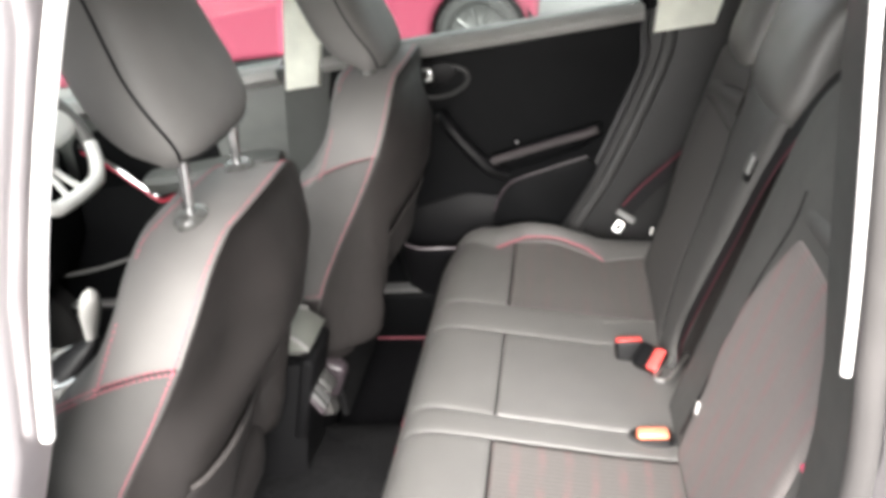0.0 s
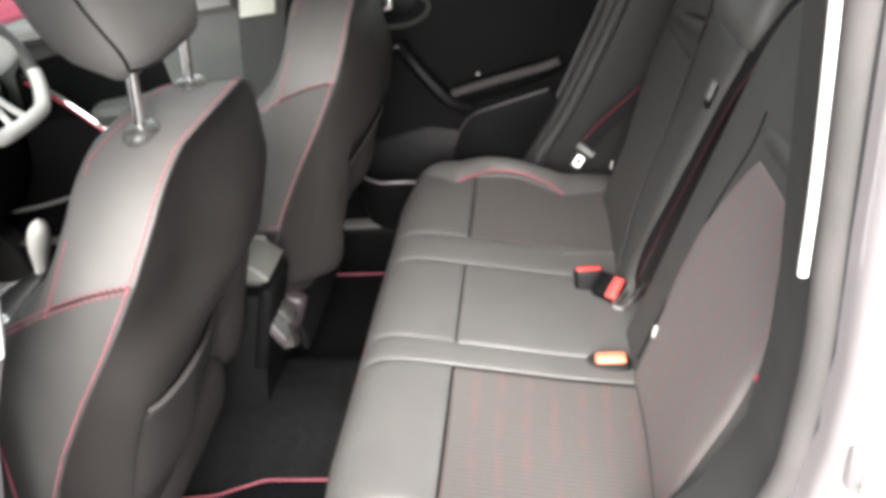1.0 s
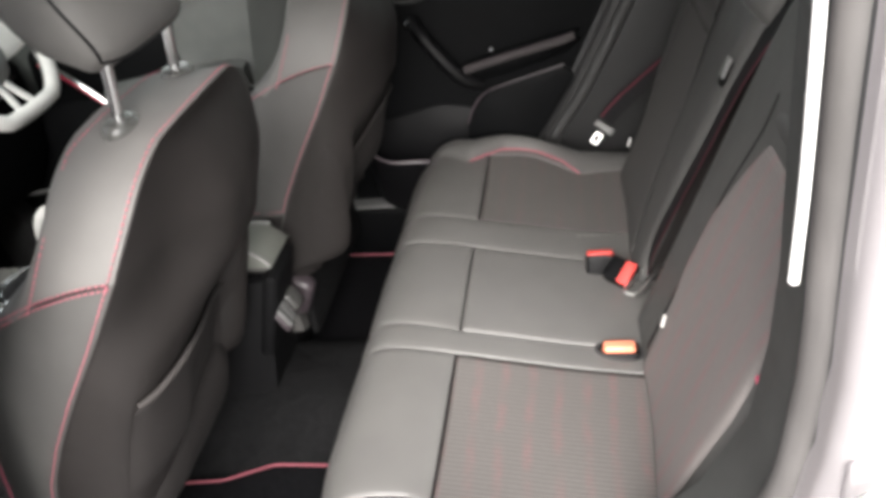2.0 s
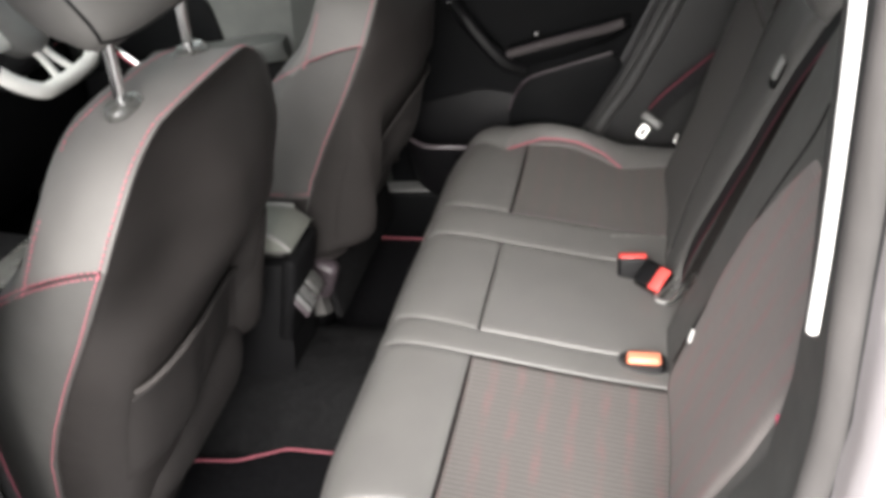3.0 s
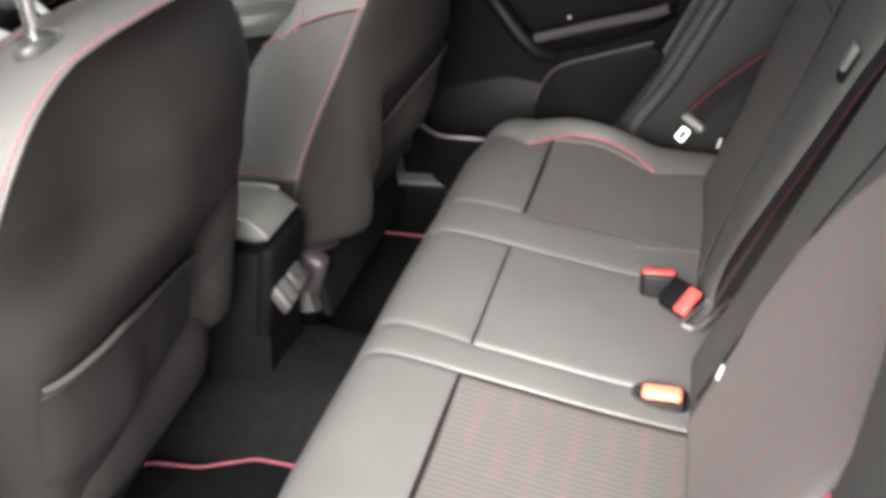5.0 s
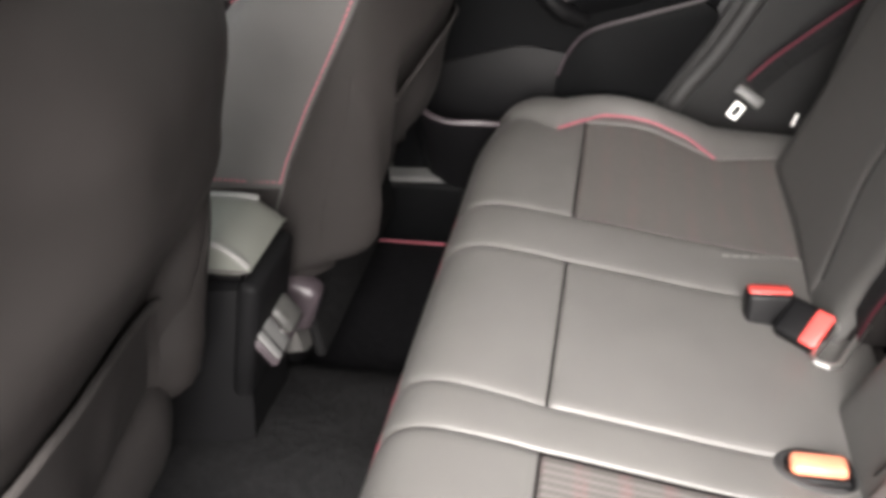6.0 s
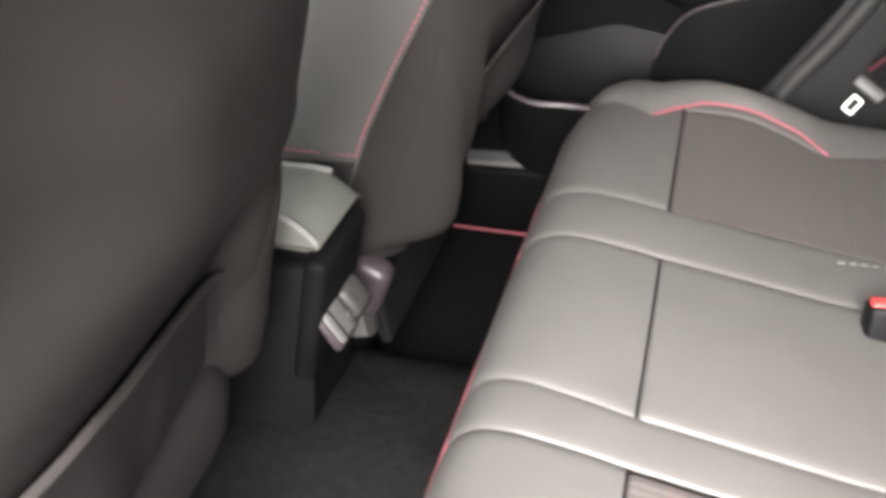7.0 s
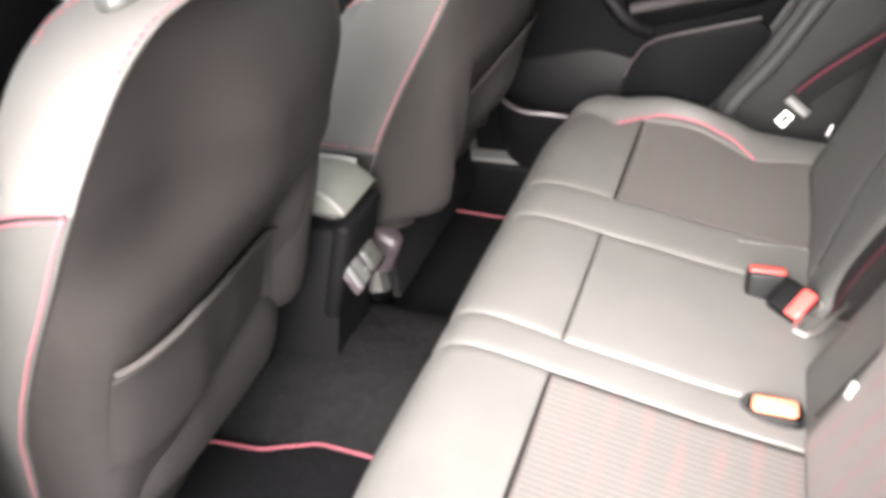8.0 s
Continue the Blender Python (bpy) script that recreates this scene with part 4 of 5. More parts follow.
def build_backrest():
    far = thing("bench_backrest", "grey leather rear backrest, wide part, with ribbed fabric", "car seat", "rear backrests")
    near = thing("bench_backrest", "grey leather rear backrest, narrow part, with ribbed fabric insert", "car seat", "rear backrests")
    for ob, a, b in ((far, 0.062, 0.565), (near, -0.52, -0.058)):
        core = rbox(0.09, b - a, 0.56, 0.02)
        sh = Matrix.Identity(4)
        sh[0][2] = 0.37
        bmesh.ops.transform(core, matrix=Matrix.Translation((back_x(0.79) + 0.056, (a + b) / 2, 0.79)) @ sh, verts=core.verts)
        # black lining; its sides also stand in for shade in the middle gap
        part("back_core", core, POCKET, ob, "black cloth rear lining")
    part("back_pad", pillow(back_f, 0.50, 1.075, lambda u: 0.05, far_edge, 40, 34, 0.035, 0.022, 0.004), LEATHER_SHADED, far)
    part("back_pad", pillow(back_f, 0.50, 1.25, near_edge, near_inner, 44, 34, 0.032, 0.022, 0.004), LEATHER_SHADED, near)

    def raised(d):
        return lambda u, v: (back_f(u, v)[0] + BACK_N * d, BACK_N)
    # fabric inserts with a peaked upper end
    ins = pillow(raised(0.007), 0.53, 0.985, lambda u: lerp_table([(0.53, -0.505), (0.6, -0.52), (0.75, -0.535), (0.86, -0.53), (0.91, -0.5), (0.965, -0.44), (0.985, -0.38)], u), lambda u: lerp_table([(0.53, -0.195), (0.65, -0.185), (0.74, -0.165), (0.836, -0.17), (0.915, -0.198), (0.98, -0.232), (0.985, -0.24)], u), 46, 30, 0.014, 0.007, 0.003)
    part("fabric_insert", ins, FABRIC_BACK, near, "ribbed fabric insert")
    ins = pillow(raised(0.004), 0.53, 0.97, lambda u: lerp_table([(0.53, 0.14), (0.577, 0.15), (0.677, 0.217), (0.826, 0.234), (0.97, 0.27)], u), lambda u: lerp_table([(0.53, 0.49), (0.9, 0.53), (0.97, 0.50)], u), 40, 30, 0.014, 0.006, 0.003)
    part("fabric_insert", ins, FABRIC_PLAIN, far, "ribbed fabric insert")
    # padded chevrons above the inserts
    for ob, pts in ((near, ((-0.20, 0.992, 1.034), (-0.26, 0.995, 1.036), (-0.32, 0.998, 1.038), (-0.40, 0.998, 1.036), (-0.5, 0.98, 1.02))), (far, ((0.285, 0.992, 1.03), (0.34, 0.985, 1.024), (0.42, 0.975, 1.014), (0.5, 0.966, 1.004), (0.56, 0.955, 0.99)))):
        rows = []
        line_a, line_b = smooth_line([(y, a, 0) for y, a, b in pts], 0.012), smooth_line([(y, b, 0) for y, a, b in pts], 0.012)
        m = min(len(line_a), len(line_b))
        for i in range(m):
            fat = 0.014 * math.sin(math.pi * (0.04 + 0.92 * i / (m - 1))) ** 0.5
            (y, a, _), (_, b, _) = line_a[i], line_b[i * (len(line_b) - 1) // (m - 1)]
            rows.append([on_back(y, a + (b - a) * k / 10, -0.004 + fat * math.sin(math.pi * k / 10) ** 0.6) for k in range(11)])
        part("shoulder_pad", skin(rows, closed=False), LEATHER_SHADED, ob)
    seam = bmesh.new()
    tube(smooth_line([on_back(-0.188, 1.036, 0.004), on_back(-0.2, 0.985, 0.006), on_back(-0.176, 0.86, 0.004), on_back(-0.178, 0.7, 0.004), on_back(-0.18, 0.56, 0.004)], 0.015), 0.0014, 6, seam)
    part("seam", seam, BLACK, near)
    seam = bmesh.new()
    tube(smooth_line([on_back(0.275, 1.03, 0.004), on_back(0.262, 0.975, 0.006), on_back(0.228, 0.826, 0.003), on_back(0.21, 0.677, 0.003), on_back(0.14, 0.565, 0.003)], 0.015), 0.0014, 6, seam)
    part("seam", seam, BLACK, far)
    # dark half-sunk tubes paint the shade in the soft creases
    for line in (((0.53, 0.982), (0.46, 1.002), (0.395, 1.017), (0.29, 1.037)), ((0.529, 0.955), (0.46, 0.958), (0.38, 0.955), (0.289, 0.957)), ((0.31, 1.072), (0.302, 1.055), (0.292, 1.036), (0.285, 0.99))):
        part("crease", tube(smooth_line([on_back(y, z, 0.003) for y, z in line], 0.012), 0.0026, 6, flat=0.6), POCKET, far, "dark tube for the shade in a crease")
    for ob, y, w, z0, h in ((far, 0.465, 0.10, 1.045, 0.21), (far, 0.175, 0.145, 1.04, 0.225), (near, -0.36, 0.12, 1.255, 0.2)):
        rings = []
        for i in range(17):
            t = i / 16
            z = z0 + h * t
            k = max(0.03, 1 - abs(2 * t - 1) ** 4) ** 0.5
            ring = []
            for j in range(28):
                a = 2 * math.pi * j / 28
                ring.append((back_x(z) + 0.03 + (0.055 * k) * math.copysign(abs(math.sin(a)) ** 0.6, math.sin(a)), y + w * (0.78 + 0.22 * k) * math.copysign(abs(math.cos(a)) ** 0.6, math.cos(a)), z))
            rings.append(ring)
        part("headrest", skin(rings), LEATHER, ob)
    part("release_cap", rbox(0.01, 0.02, 0.038, 0.004, at=on_back(0.064, 0.976, 0.005), m=pose(0, 0, 0, 0, 20, 0)), GREY, far, "pale grey release cap")
    part("release_slot", rbox(0.01, 0.026, 0.046, 0.004, at=on_back(0.068, 0.966, 0.001), m=pose(0, 0, 0, 0, 20, 0)), BLACK, far)


# ---- small things ----
def belt_band(pts, width, across, name, parent, label=""):
    """A flat band along points; across: the direction of its width."""
    line = smooth_line(pts, 0.012)
    bm = bmesh.new()
    uv = bm.loops.layers.uv.new("UVMap")
    ac = Vector(across).normalized()
    run, rows = 0.0, []
    for i, p in enumerate(line):
        if i:
            run += (p - line[i - 1]).length
        rows.append((bm.verts.new(p - ac * width / 2), bm.verts.new(p + ac * width / 2), run))
    for (a, b, r0), (c, d, r1) in zip(rows, rows[1:]):
        f = bm.faces.new((a, b, d, c))
        for lp, q in zip(f.loops, ((0, r0), (1, r0), (1, r1), (0, r1))):
            lp[uv].uv = q
    bmesh.ops.solidify(bm, geom=bm.faces[:], thickness=0.0015)
    return part(name, bm, BELT, parent, label)


def axes(x, y):
    """A turn whose x axis is x and whose y axis lies nearest to y."""
    x = Vector(x).normalized()
    z = x.cross(Vector(y)).normalized()
    return Matrix((x, z.cross(x), z)).transposed().to_4x4()


def buckle(m, label, flat=False):
    """Local -x is the end with the release button, y its width; flat: the button lies on the upper face."""
    ob = thing("belt_buckle", label, "seat belt buckle", "belt buckles")
    if flat:
        part("housing", rbox(0.062, 0.058, 0.034, 0.01, 4, taper=0.94), BLACK, ob)
        part("release_button", rbox(0.023, 0.049, 0.01, 0.004, 3, at=(-0.0185, 0, 0.0145)), ORANGE, ob, "orange-red release button")
        part("slot", rbox(0.003, 0.03, 0.003, 0.001, 1, at=(-0.0305, 0, 0.002)), DARK, ob)
    else:
        part("housing", rbox(0.082, 0.06, 0.034, 0.009, 4), BLACK, ob)
        part("release_button", rbox(0.012, 0.053, 0.023, 0.004, 3, at=(-0.0375, 0, 0.0)), ORANGE, ob, "orange-red release button")
        part("slot", rbox(0.004, 0.034, 0.003, 0.001, 1, at=(-0.0392, 0, -0.014)), DARK, ob)
        strap = tube(smooth_line([(0.035, 0, 0), (0.06, 0, -0.006), (0.075, 0, -0.03), (0.08, 0, -0.06)], 0.008), 0.016, 10, flat=0.35)
        part("strap", strap, BELT, ob, "short black webbing strap")
    ob.matrix_world = m
    return ob


def build_belts():
    up = Matrix.Translation((0.269, 0.081, 0.543)) @ axes((0, -0.25, -0.97), (1, 0.05, 0.0))
    buckle(up, "black belt buckle with orange-red button standing at the bench")
    lying = Matrix.Translation((0.309, 0.0526, 0.557)) @ axes((-0.8, 0.6, 0.06), (-0.0241, -0.03, -0.025))
    buckle(lying, "black belt buckle with red button lying over the bench", True)
    ob = thing("belt_buckle", "orange belt buckle button sunk in the bench cushion", "seat belt buckle", "belt buckles")
    part("housing", rbox(0.074, 0.042, 0.02, 0.009, 4, at=(0.294, -0.163, 0.536)), BLACK, ob, "black sunk buckle pocket")
    part("release_button", rbox(0.058, 0.026, 0.022, 0.007, 3, at=(0.294, -0.163, 0.545)), LIT_ORANGE, ob, "orange release button")
    part("pocket_rim", tube([(0.294 + 0.041 * math.cos(a), -0.163 + 0.024 * math.sin(a), 0.537 - 0.14 * 0.041 * math.cos(a)) for a in [2 * math.pi * k / 28 for k in range(29)]], 0.005, 8), RUBBER, ob)
    # far outer belt with its tongue
    belt = thing("seat_belt", "black seat belt with red edges and a steel tongue", "seat belt")
    belt_band([(0.57, 0.64, 0.86), (0.47, 0.66, 0.765), (0.395, 0.67, 0.695), (0.345, 0.68, 0.645), (0.305, 0.69, 0.595)], 0.046, (0.66, 0, -0.75), "webbing", belt)
    turn = axes((-0.52, -0.35, -0.62), (0.75, -0.25, -0.45))
    tg = part("tongue", rbox(0.022, 0.058, 0.016, 0.006, 3, at=(0.302, 0.694, 0.572), m=turn), GREY, belt, "grey tongue grip")
    fr = bmesh.new()
    for dx, dy, sx, sy in ((0.002, -0.0115, 0.042, 0.006), (0.002, 0.0115, 0.042, 0.006), (0.02, 0, 0.006, 0.029), (-0.016, 0, 0.006, 0.029)):
        q = rbox(sx, sy, 0.003, 0.0008, 1, at=(dx, dy, 0))
        me = bpy.data.meshes.new("tmp")
        q.to_mesh(me)
        q.free()
        fr.from_mesh(me)
        bpy.data.meshes.remove(me)
    bmesh.ops.transform(fr, matrix=Matrix.Translation((0.281, 0.682, 0.548)) @ turn @ Matrix.Scale(0.74, 4), verts=fr.verts)
    part("tongue_plate", fr, STEEL, tg, "bright steel plate")
    # middle belt between the two backrests
    mid = thing("seat_belt", "black middle seat belt with red edges over the backrest", "seat belt")
    belt_band([(0.36, 0.026, 0.585), (0.38, 0.026, 0.66), (0.452, 0.023, 0.833), (0.507, 0.002, 0.983), (0.545, -0.042, 1.086), (0.575, -0.10, 1.17), (0.62, -0.17, 1.24)], 0.05, (0.1, 1.0, 0.25), "webbing", mid)
    loop = [(0.35 + 0.55 * u + 0.8 * w, 0.037 + 0.8 * u - 0.55 * w, 0.553 + 0.12 * u) for u, w in ((-0.052, -0.006), (-0.05, 0.01), (-0.04, 0.018), (0.04, 0.016), (0.05, 0.008), (0.052, -0.006), (0.045, -0.013), (-0.045, -0.013), (-0.052, -0.006))]
    part("tongue_plate", tube(loop, 0.0042, 8), STEEL, mid, "bright steel tongue loop")
    fb = thing("seat_belt", "black front seat belt with red edge beside the pillar", "seat belt")
    belt_band([(-0.49, -0.655, 1.05), (-0.53, -0.655, 0.87), (-0.585, -0.65, 0.64), (-0.65, -0.64, 0.38)], 0.026, (-1, 0, 0.2), "webbing", fb)
    for p, c in (((0.366, -0.205, 0.643), LABEL_WHITE), ((0.358, 0.542, 0.60), LABEL_WHITE)):
        tagged(part("anchor_label", rbox(0.003, 0.011, 0.022, 0.001, 1, at=p, m=pose(0, 0, 0, -25, 20, 0)), c), "small white fabric label on the backrest", "label", "anchor labels")
    tagged(part("seam_label", rbox(0.006, 0.018, 0.008, 0.002, 1, at=(0.434, -0.566, 0.852)), TAG), "small red label sewn in the backrest edge", "label")


def build_console():
    con = thing("centre_console", "dark centre console with padded armrest lid and rear vents", "console")
    rings = []
    for x, zt, w in ((-0.40, 0.655, 0.065), (-0.43, 0.66, 0.075), (-0.6, 0.66, 0.085), (-0.8, 0.63, 0.09), (-1.0, 0.60, 0.10), (-1.35, 0.62, 0.12)):
        low = x - (0.07 if x > -0.5 else 0.0)
        rings.append([(low, -w, 0.28), (x, -w, zt - 0.03), (x, -w + 0.01, zt - 0.008), (x, -w + 0.03, zt), (x, w - 0.03, zt), (x, w - 0.01, zt - 0.008), (x, w, zt - 0.03), (low, w, 0.28)])
    part("body", skin(rings), CONSOLE, con)
    # padded lid: flat top, rear end sloping down, shine painted pale along both side edges
    prof = [(-0.72, 0.70), (-0.72, 0.728), (-0.70, 0.736), (-0.55, 0.737), (-0.425, 0.737), (-0.402, 0.733), (-0.384, 0.718), (-0.372, 0.703), (-0.372, 0.695), (-0.39, 0.69)]
    rings = []
    for y, dz in ((-0.076, -0.004), (-0.066, 0.0), (-0.02, 0.002), (0.02, 0.0), (0.036, -0.004), (0.046, -0.014)):
        rings.append([(x, y, max(0.69, z + dz if z > 0.7 else z)) for x, z in prof])
    lid = part("armrest_lid", skin(rings), LID, con, "padded leather armrest lid")
    for y, dz, end in ((-0.077, 0.0, 8), (0.04, -0.005, 6)):
        part("lid_edge", tube(smooth_line([(x, y, z + dz) for x, z in prof[2:end]], 0.01), 0.0042, 8), LEDGE, lid, "lid edge with its shine in the pale colour")
    part("lid_gap", rbox(0.32, 0.1, 0.02, 0.006, at=(-0.55, -0.02, 0.683)), BLACK, lid)
    part("lid_seam", tube([(-0.66, -0.0765, 0.697), (-0.376, -0.0765, 0.695)], 0.0016, 6), COVER, lid)
    pan = part("rear_panel", rbox(0.03, 0.135, 0.22, 0.012, 3, at=(-0.412, -0.015, 0.57), m=pose(0, 0, 0, 0, 17, 0)), CONSOLE, con)
    slant = pose(0, 0, 0, 0, -28, 0)
    part("socket_panel", rbox(0.014, 0.11, 0.062, 0.006, 3, at=(-0.392, -0.02, 0.556), m=slant), COVER, pan, "grey socket panel")
    part("socket_flap", rbox(0.012, 0.042, 0.05, 0.005, 3, at=(-0.386, -0.048, 0.558), m=slant), GREY, pan, "pale socket flap")
    part("flap_gap", rbox(0.012, 0.0025, 0.05, 0.0008, 1, at=(-0.3845, -0.058, 0.559), m=slant), BLACK, pan)
    part("socket_cover", rbox(0.02, 0.046, 0.046, 0.009, 4, at=(-0.386, 0.002, 0.56), m=slant), COLLAR, pan, "domed socket cover")
    arc = [(-0.378, -0.016 + 0.016 * math.cos(a), 0.556 + 0.012 * math.sin(a)) for a in [math.pi * (0.9 + 0.9 * k / 10) for k in range(11)]]
    part("cover_clip", tube(arc, 0.0026, 6), SATIN, pan, "bright clip")
    for k in (1.0, 0.72):
        ring = [(-0.99 + 0.065 * k * math.cos(a), -0.018 + 0.085 * k * math.sin(a), 0.632 + 0.006 * (1 - k)) for a in [2 * math.pi * i / 36 for i in range(37)]]
        part("gear_surround", tube(ring, 0.0075, 8), CHROME, con, "chrome gear surround ring")
    part("gear_plate", rbox(0.26, 0.19, 0.03, 0.012, 3, at=(-1.0, -0.018, 0.612)), COLLAR, con, "glossy gear plate")
    rings = []
    for i in range(9):
        t = i / 8
        r = 0.056 * (1 - t) ** 0.7 + 0.012
        rings.append([(-0.985 + 0.08 * t + r * math.cos(a), -0.018 + 0.018 * t + r * math.sin(a), 0.63 + 0.07 * t) for a in [2 * math.pi * k / 20 for k in range(20)]])
    gear = part("gear_lever", skin(rings), BLACK, con, "black gaiter")
    rings = []
    for i in range(15):
        t = i / 14
        r = (0.013 + 0.011 * ease(t * 1.5)) * math.sqrt(max(0.03, 1 - max(0.0, (t - 0.7) / 0.3) ** 2))
        rings.append([(-0.91 + 0.045 * t + r * math.cos(a), r * math.sin(a), 0.69 + 0.135 * t) for a in [2 * math.pi * k / 18 for k in range(18)]])
    part("gear_knob", skin(rings), LEDGE, gear, "pale grey gear knob")


def build_steering():
    m = Matrix.Translation((-1.12, 0.325, 1.05)) @ pose(0, 0, 0, 0, 65, 0)
    w = thing("steering_wheel", "small grey steering wheel with bright spokes and flat bottom", "steering wheel")
    ring = []
    for i in range(49):
        a = 2 * math.pi * i / 48
        ring.append(Vector((min(0.175 * math.cos(a), 0.15 + 0.2 * (0.175 * math.cos(a) - 0.15)), 0.178 * math.sin(a), 0)))
    part("rim", tube(ring, 0.0185, 12), leather("wheel_leather", (0.09, 0.09, 0.088), 0.4), w)
    rings = []
    for r, z in ((0.05, -0.05), (0.072, -0.045), (0.078, -0.03), (0.076, -0.012), (0.066, 0.0), (0.045, 0.006), (0.015, 0.008)):
        rings.append([(0.95 * r * math.cos(a), r * math.sin(a), z) for a in [2 * math.pi * k / 32 for k in range(32)]])
    part("hub", skin(rings), GREY, w)
    for sg in (-1, 1):
        part("spoke", tube(smooth_line([(0.0, sg * 0.06, -0.015), (-0.005, sg * 0.12, -0.008), (-0.015, sg * 0.172, 0.0)], 0.02), 0.036, 12, flat=0.3), SILVER, w, "bright silver spoke")
        part("lower_spoke", tube(smooth_line([(0.06, sg * 0.014, -0.018), (0.10, sg * 0.017, -0.01), (0.145, sg * 0.03, 0.0)], 0.02), 0.011, 10, flat=0.5), SILVER, w, "bright silver lower spoke")
    flat_arc = [p + Vector((0, 0, 0.003)) for p in ring if p.x > 0.05]
    part("rim_insert", tube(sorted(flat_arc, key=lambda p: p.y), 0.0192, 12), SILVER, w, "bright flat rim bottom")
    w.matrix_world = m
    dash = thing("dashboard", "dark moulded dashboard with chrome vent trims", "dashboard")
    rings = []
    for y in np.linspace(-0.64, 0.64, 12):
        rings.append([(-1.62, y, 0.55), (-1.40, y, 0.55), (-1.33, y, 0.66), (-1.30, y, 0.80), (-1.30, y, 0.92), (-1.35, y, 0.98), (-1.45, y, 1.0), (-1.65, y, 1.0)])
    part("body", skin(rings), DARK, dash)
    part("cowl", rbox(0.2, 0.3, 0.06, 0.025, 4, at=(-1.36, 0.36, 1.0)), BLACK, dash)
    for y, z in ((0.56, 0.9), (0.56, 0.87)):
        part("vent_trim", rbox(0.012, 0.1, 0.008, 0.003, 2, at=(-1.297, y, z)), CHROME, dash, "chrome vent trim")
    part("steering_column", tube([(-1.13, 0.36, 0.98), (-1.35, 0.36, 0.88)], 0.035, 12), BLACK, dash)


def build_mats():
    far_out = [(-0.68, 0.185), (-0.24, 0.185), (-0.24, 0.59), (-0.68, 0.605)]
    near_out = [(-0.68, -0.60), (-0.24, -0.60), (-0.24, -0.197), (-0.45, -0.196), (-0.50, -0.218), (-0.545, -0.24), (-0.68, -0.252)]
    for pts in (far_out, near_out):
        mat = thing("floor_mat", "black car floor mat with red piped border", "floor mat", "rear floor mats")
        out = round_outline(pts, 0.04)
        bm = bmesh.new()
        f = bm.faces.new([bm.verts.new((x, y, 0.247)) for x, y in out])
        ext = bmesh.ops.extrude_face_region(bm, geom=[f])
        bmesh.ops.translate(bm, vec=(0, 0, 0.008), verts=[g for g in ext["geom"] if isinstance(g, bmesh.types.BMVert)])
        part("carpet_pad", bm, MAT_PILE, mat)
        wavy = [(x, y + 0.0015 * noise.noise(Vector((x * 30, y * 30, 1))), 0.2562 + 0.0012 * noise.noise(Vector((x * 14, y * 14, 7)))) for x, y in out]
        part("border", tube(wavy + wavy[:1], 0.002, 8), STITCH, mat, "red piped border")


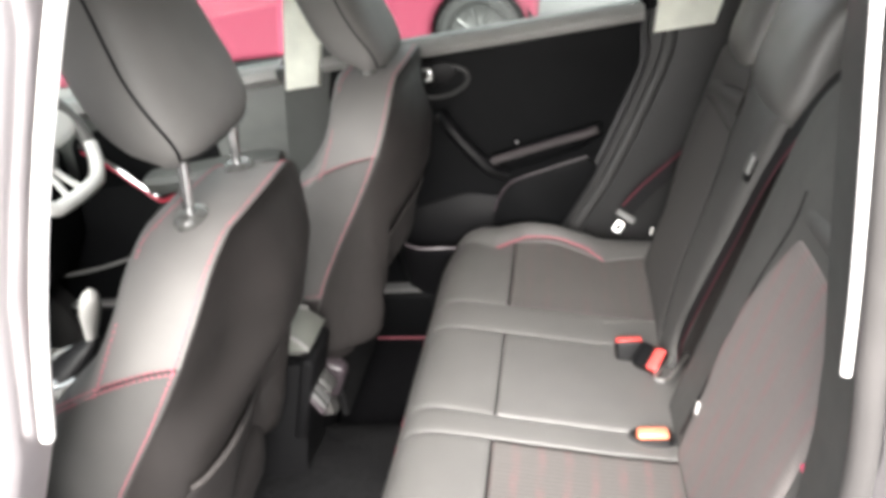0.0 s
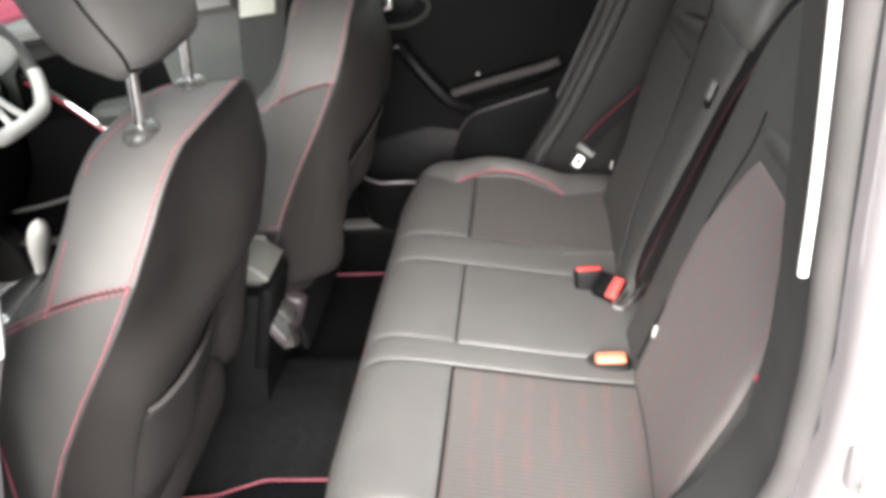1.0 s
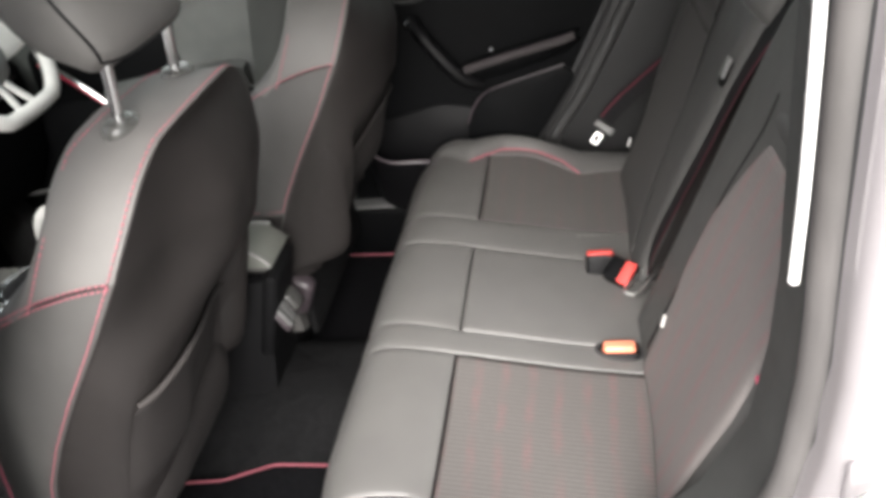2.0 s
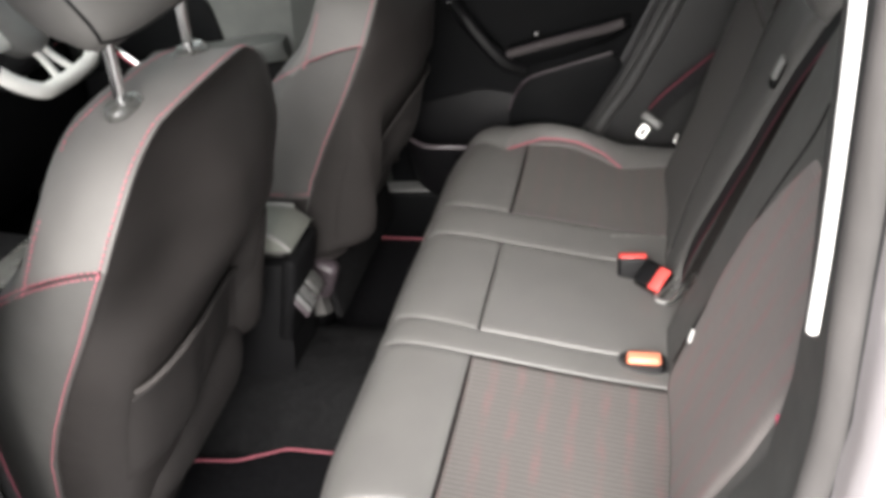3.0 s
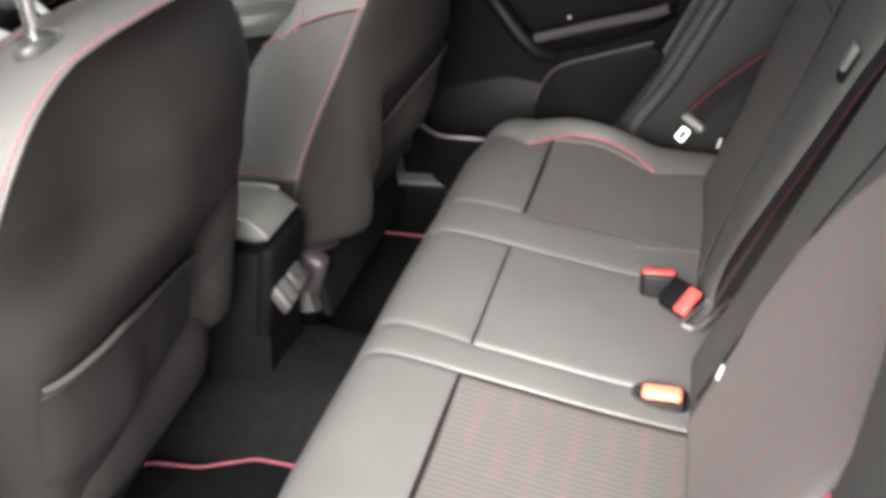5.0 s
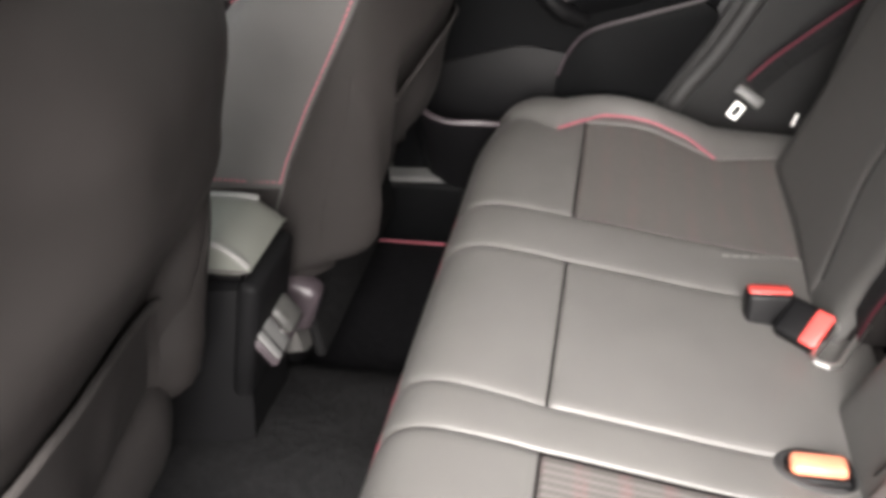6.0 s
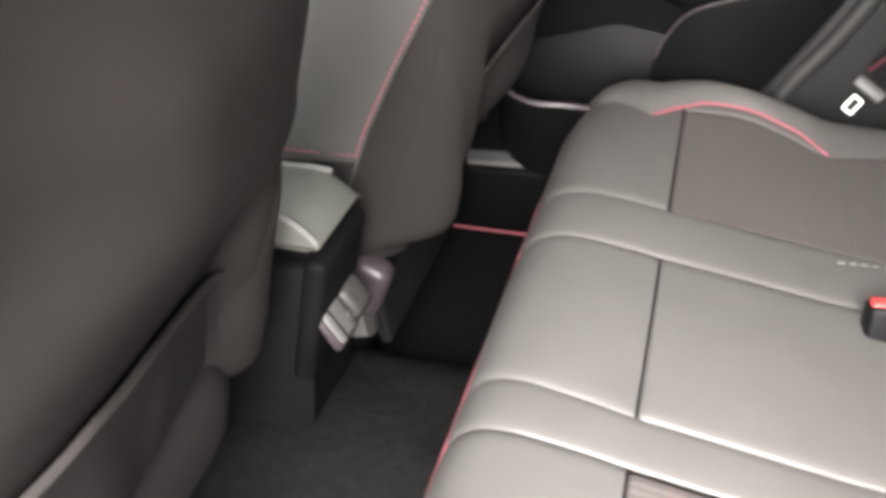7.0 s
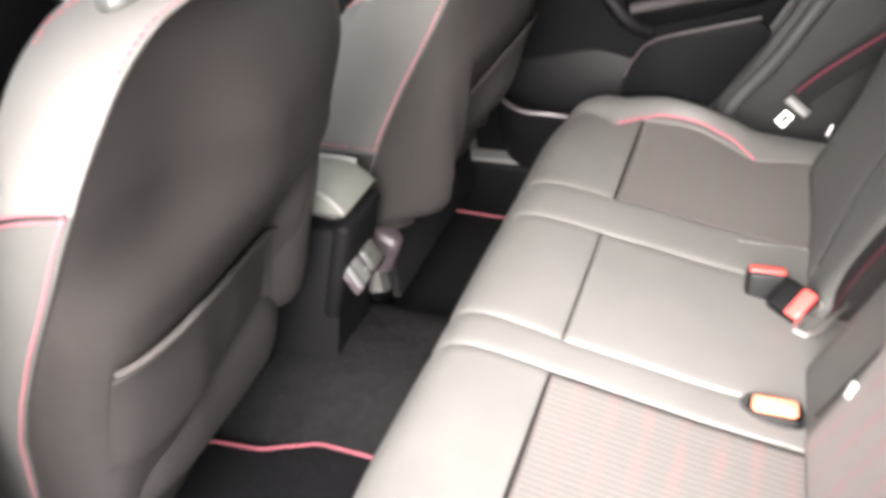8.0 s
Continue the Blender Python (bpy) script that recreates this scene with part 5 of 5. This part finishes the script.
def build_red_car():
    car = thing("parked_car", "red parked hatchback with dark wheels on the paving", "car")
    Y0, Y1 = 4.25, 5.95
    prof = [(-0.08, 0.30), (-0.05, 0.5), (-0.06, 0.75), (-0.12, 0.95), (-0.30, 1.05), (-0.75, 1.45), (-1.2, 1.5), (-2.2, 1.46), (-2.9, 1.05), (-3.7, 0.9), (-3.95, 0.7), (-3.98, 0.3)]

    def arch(cx):
        return [(cx + 0.35 * math.cos(a), 0.29 + 0.35 * math.sin(a)) for a in np.linspace(math.pi, 0, 14)]
    low = [*arch(-3.2), *arch(-0.5)]
    part("body", slab(prof + [(-3.9, 0.22), *low, (-0.1, 0.25)], Y0, Y1, 0.06, 4, both=True), RED_PAINT, car)
    part("glasshouse", slab(round_outline([(-0.75, 1.06), (-0.95, 1.4), (-2.15, 1.4), (-2.75, 1.06)], 0.06), Y0 - 0.004, Y0 + 0.02, 0.01), BLACK, car)
    part("wheel_well", rbox(0.72, 1.5, 0.6, 0.05, at=(-0.5, 5.12, 0.36)), BLACK, car)
    part("wheel_well", rbox(0.72, 1.5, 0.6, 0.05, at=(-3.2, 5.12, 0.36)), BLACK, car)
    part("sill_trim", rbox(2.0, 0.05, 0.06, 0.02, at=(-1.85, Y0 - 0.005, 0.27)), BLACK, car)
    for cx in (-0.5, -3.2):
        wheel = tagged(new("wheel"), "dark tyre on a silver alloy rim")
        wheel.parent = car
        rings = []
        for y, r in ((0.02, 0.2), (0.0, 0.22), (-0.01, 0.26), (0.0, 0.285), (0.02, 0.295), (0.18, 0.295), (0.2, 0.28), (0.2, 0.2)):
            rings.append([(cx + r * math.cos(a), Y0 + 0.02 + y, 0.295 + r * math.sin(a)) for a in [2 * math.pi * k / 36 for k in range(36)]])
        part("tyre", skin(rings), TYRE, wheel)
        lug = bmesh.new()
        for k in range(44):
            a = 2 * math.pi * k / 44
            tube([(cx + 0.272 * math.cos(a), Y0 + 0.01, 0.295 + 0.272 * math.sin(a)), (cx + 0.303 * math.cos(a), Y0 + 0.03, 0.295 + 0.303 * math.sin(a))], 0.011, 5, lug)
        part("tread", lug, TYRE, wheel)
        bm = skin([[(cx + r * math.cos(a), Y0 + y, 0.295 + r * math.sin(a)) for a in [2 * math.pi * k / 36 for k in range(36)]] for r, y in ((0.215, 0.03), (0.205, 0.015), (0.19, 0.02), (0.1, 0.012), (0.05, 0.005), (0.01, 0.005))])
        for k in range(9):
            a = 2 * math.pi * k / 9 + 0.3
            tube([(cx + 0.07 * math.cos(a), Y0 + 0.012, 0.295 + 0.07 * math.sin(a)), (cx + 0.19 * math.cos(a), Y0 + 0.02, 0.295 + 0.19 * math.sin(a))], [0.016, 0.022], 6, bm)
        part("rim", bm, DARK_RIM, wheel)


def build_open_door():
    """The near rear door, swung wide open on its front hinges; unseen, added to block low light."""
    door = thing("open_rear_door", "grey rear car door swung open beside the aperture", "car door")
    turn = Matrix.Translation((-0.64, -0.79, 0.0)) @ pose(0, 0, 0, 0, 0, -70)
    prof = round_outline([(0.0, 0.34), (0.9, 0.42), (1.0, 0.75), (1.02, 1.1), (0.0, 1.05)], 0.06)
    for name, bm, mat, lab in (("door_skin", slab(prof, -0.06, 0.0, 0.02, 3), BODY, "grey painted outer skin"), ("door_panel", slab([(0.03 + x * 0.95, 0.02 + z * 0.975) for x, z in prof], 0.042, 0.002, 0.015, 3), DARK, "dark moulded inner panel"), ("window_frame", tube(smooth_line([(0.02, -0.02, 1.05), (0.1, -0.02, 1.5), (0.5, -0.02, 1.56), (0.85, -0.02, 1.45), (0.98, -0.02, 1.1)], 0.05), 0.022, 8), BLACK, "")):
        part(name, bm, mat, door, lab)
    door.matrix_world = turn


build_ground()
build_shell()
build_open_door()
build_far_door()
near_seat = build_front_seat(1)
near_seat.location = (0.0, -0.34, 0.0)
far_seat = build_front_seat(-1, 0.082)
far_seat.location = (0.141, 0.334, 0.0)
for piece in far_seat.children_recursive:  # its backrest is set some notches more upright
    for vert in piece.data.vertices:
        vert.co.x -= 0.11 * (max(vert.co.z, 0.5) - 0.727)
build_bench()
build_backrest()
build_belts()
build_console()
build_steering()
build_mats()
build_red_car()
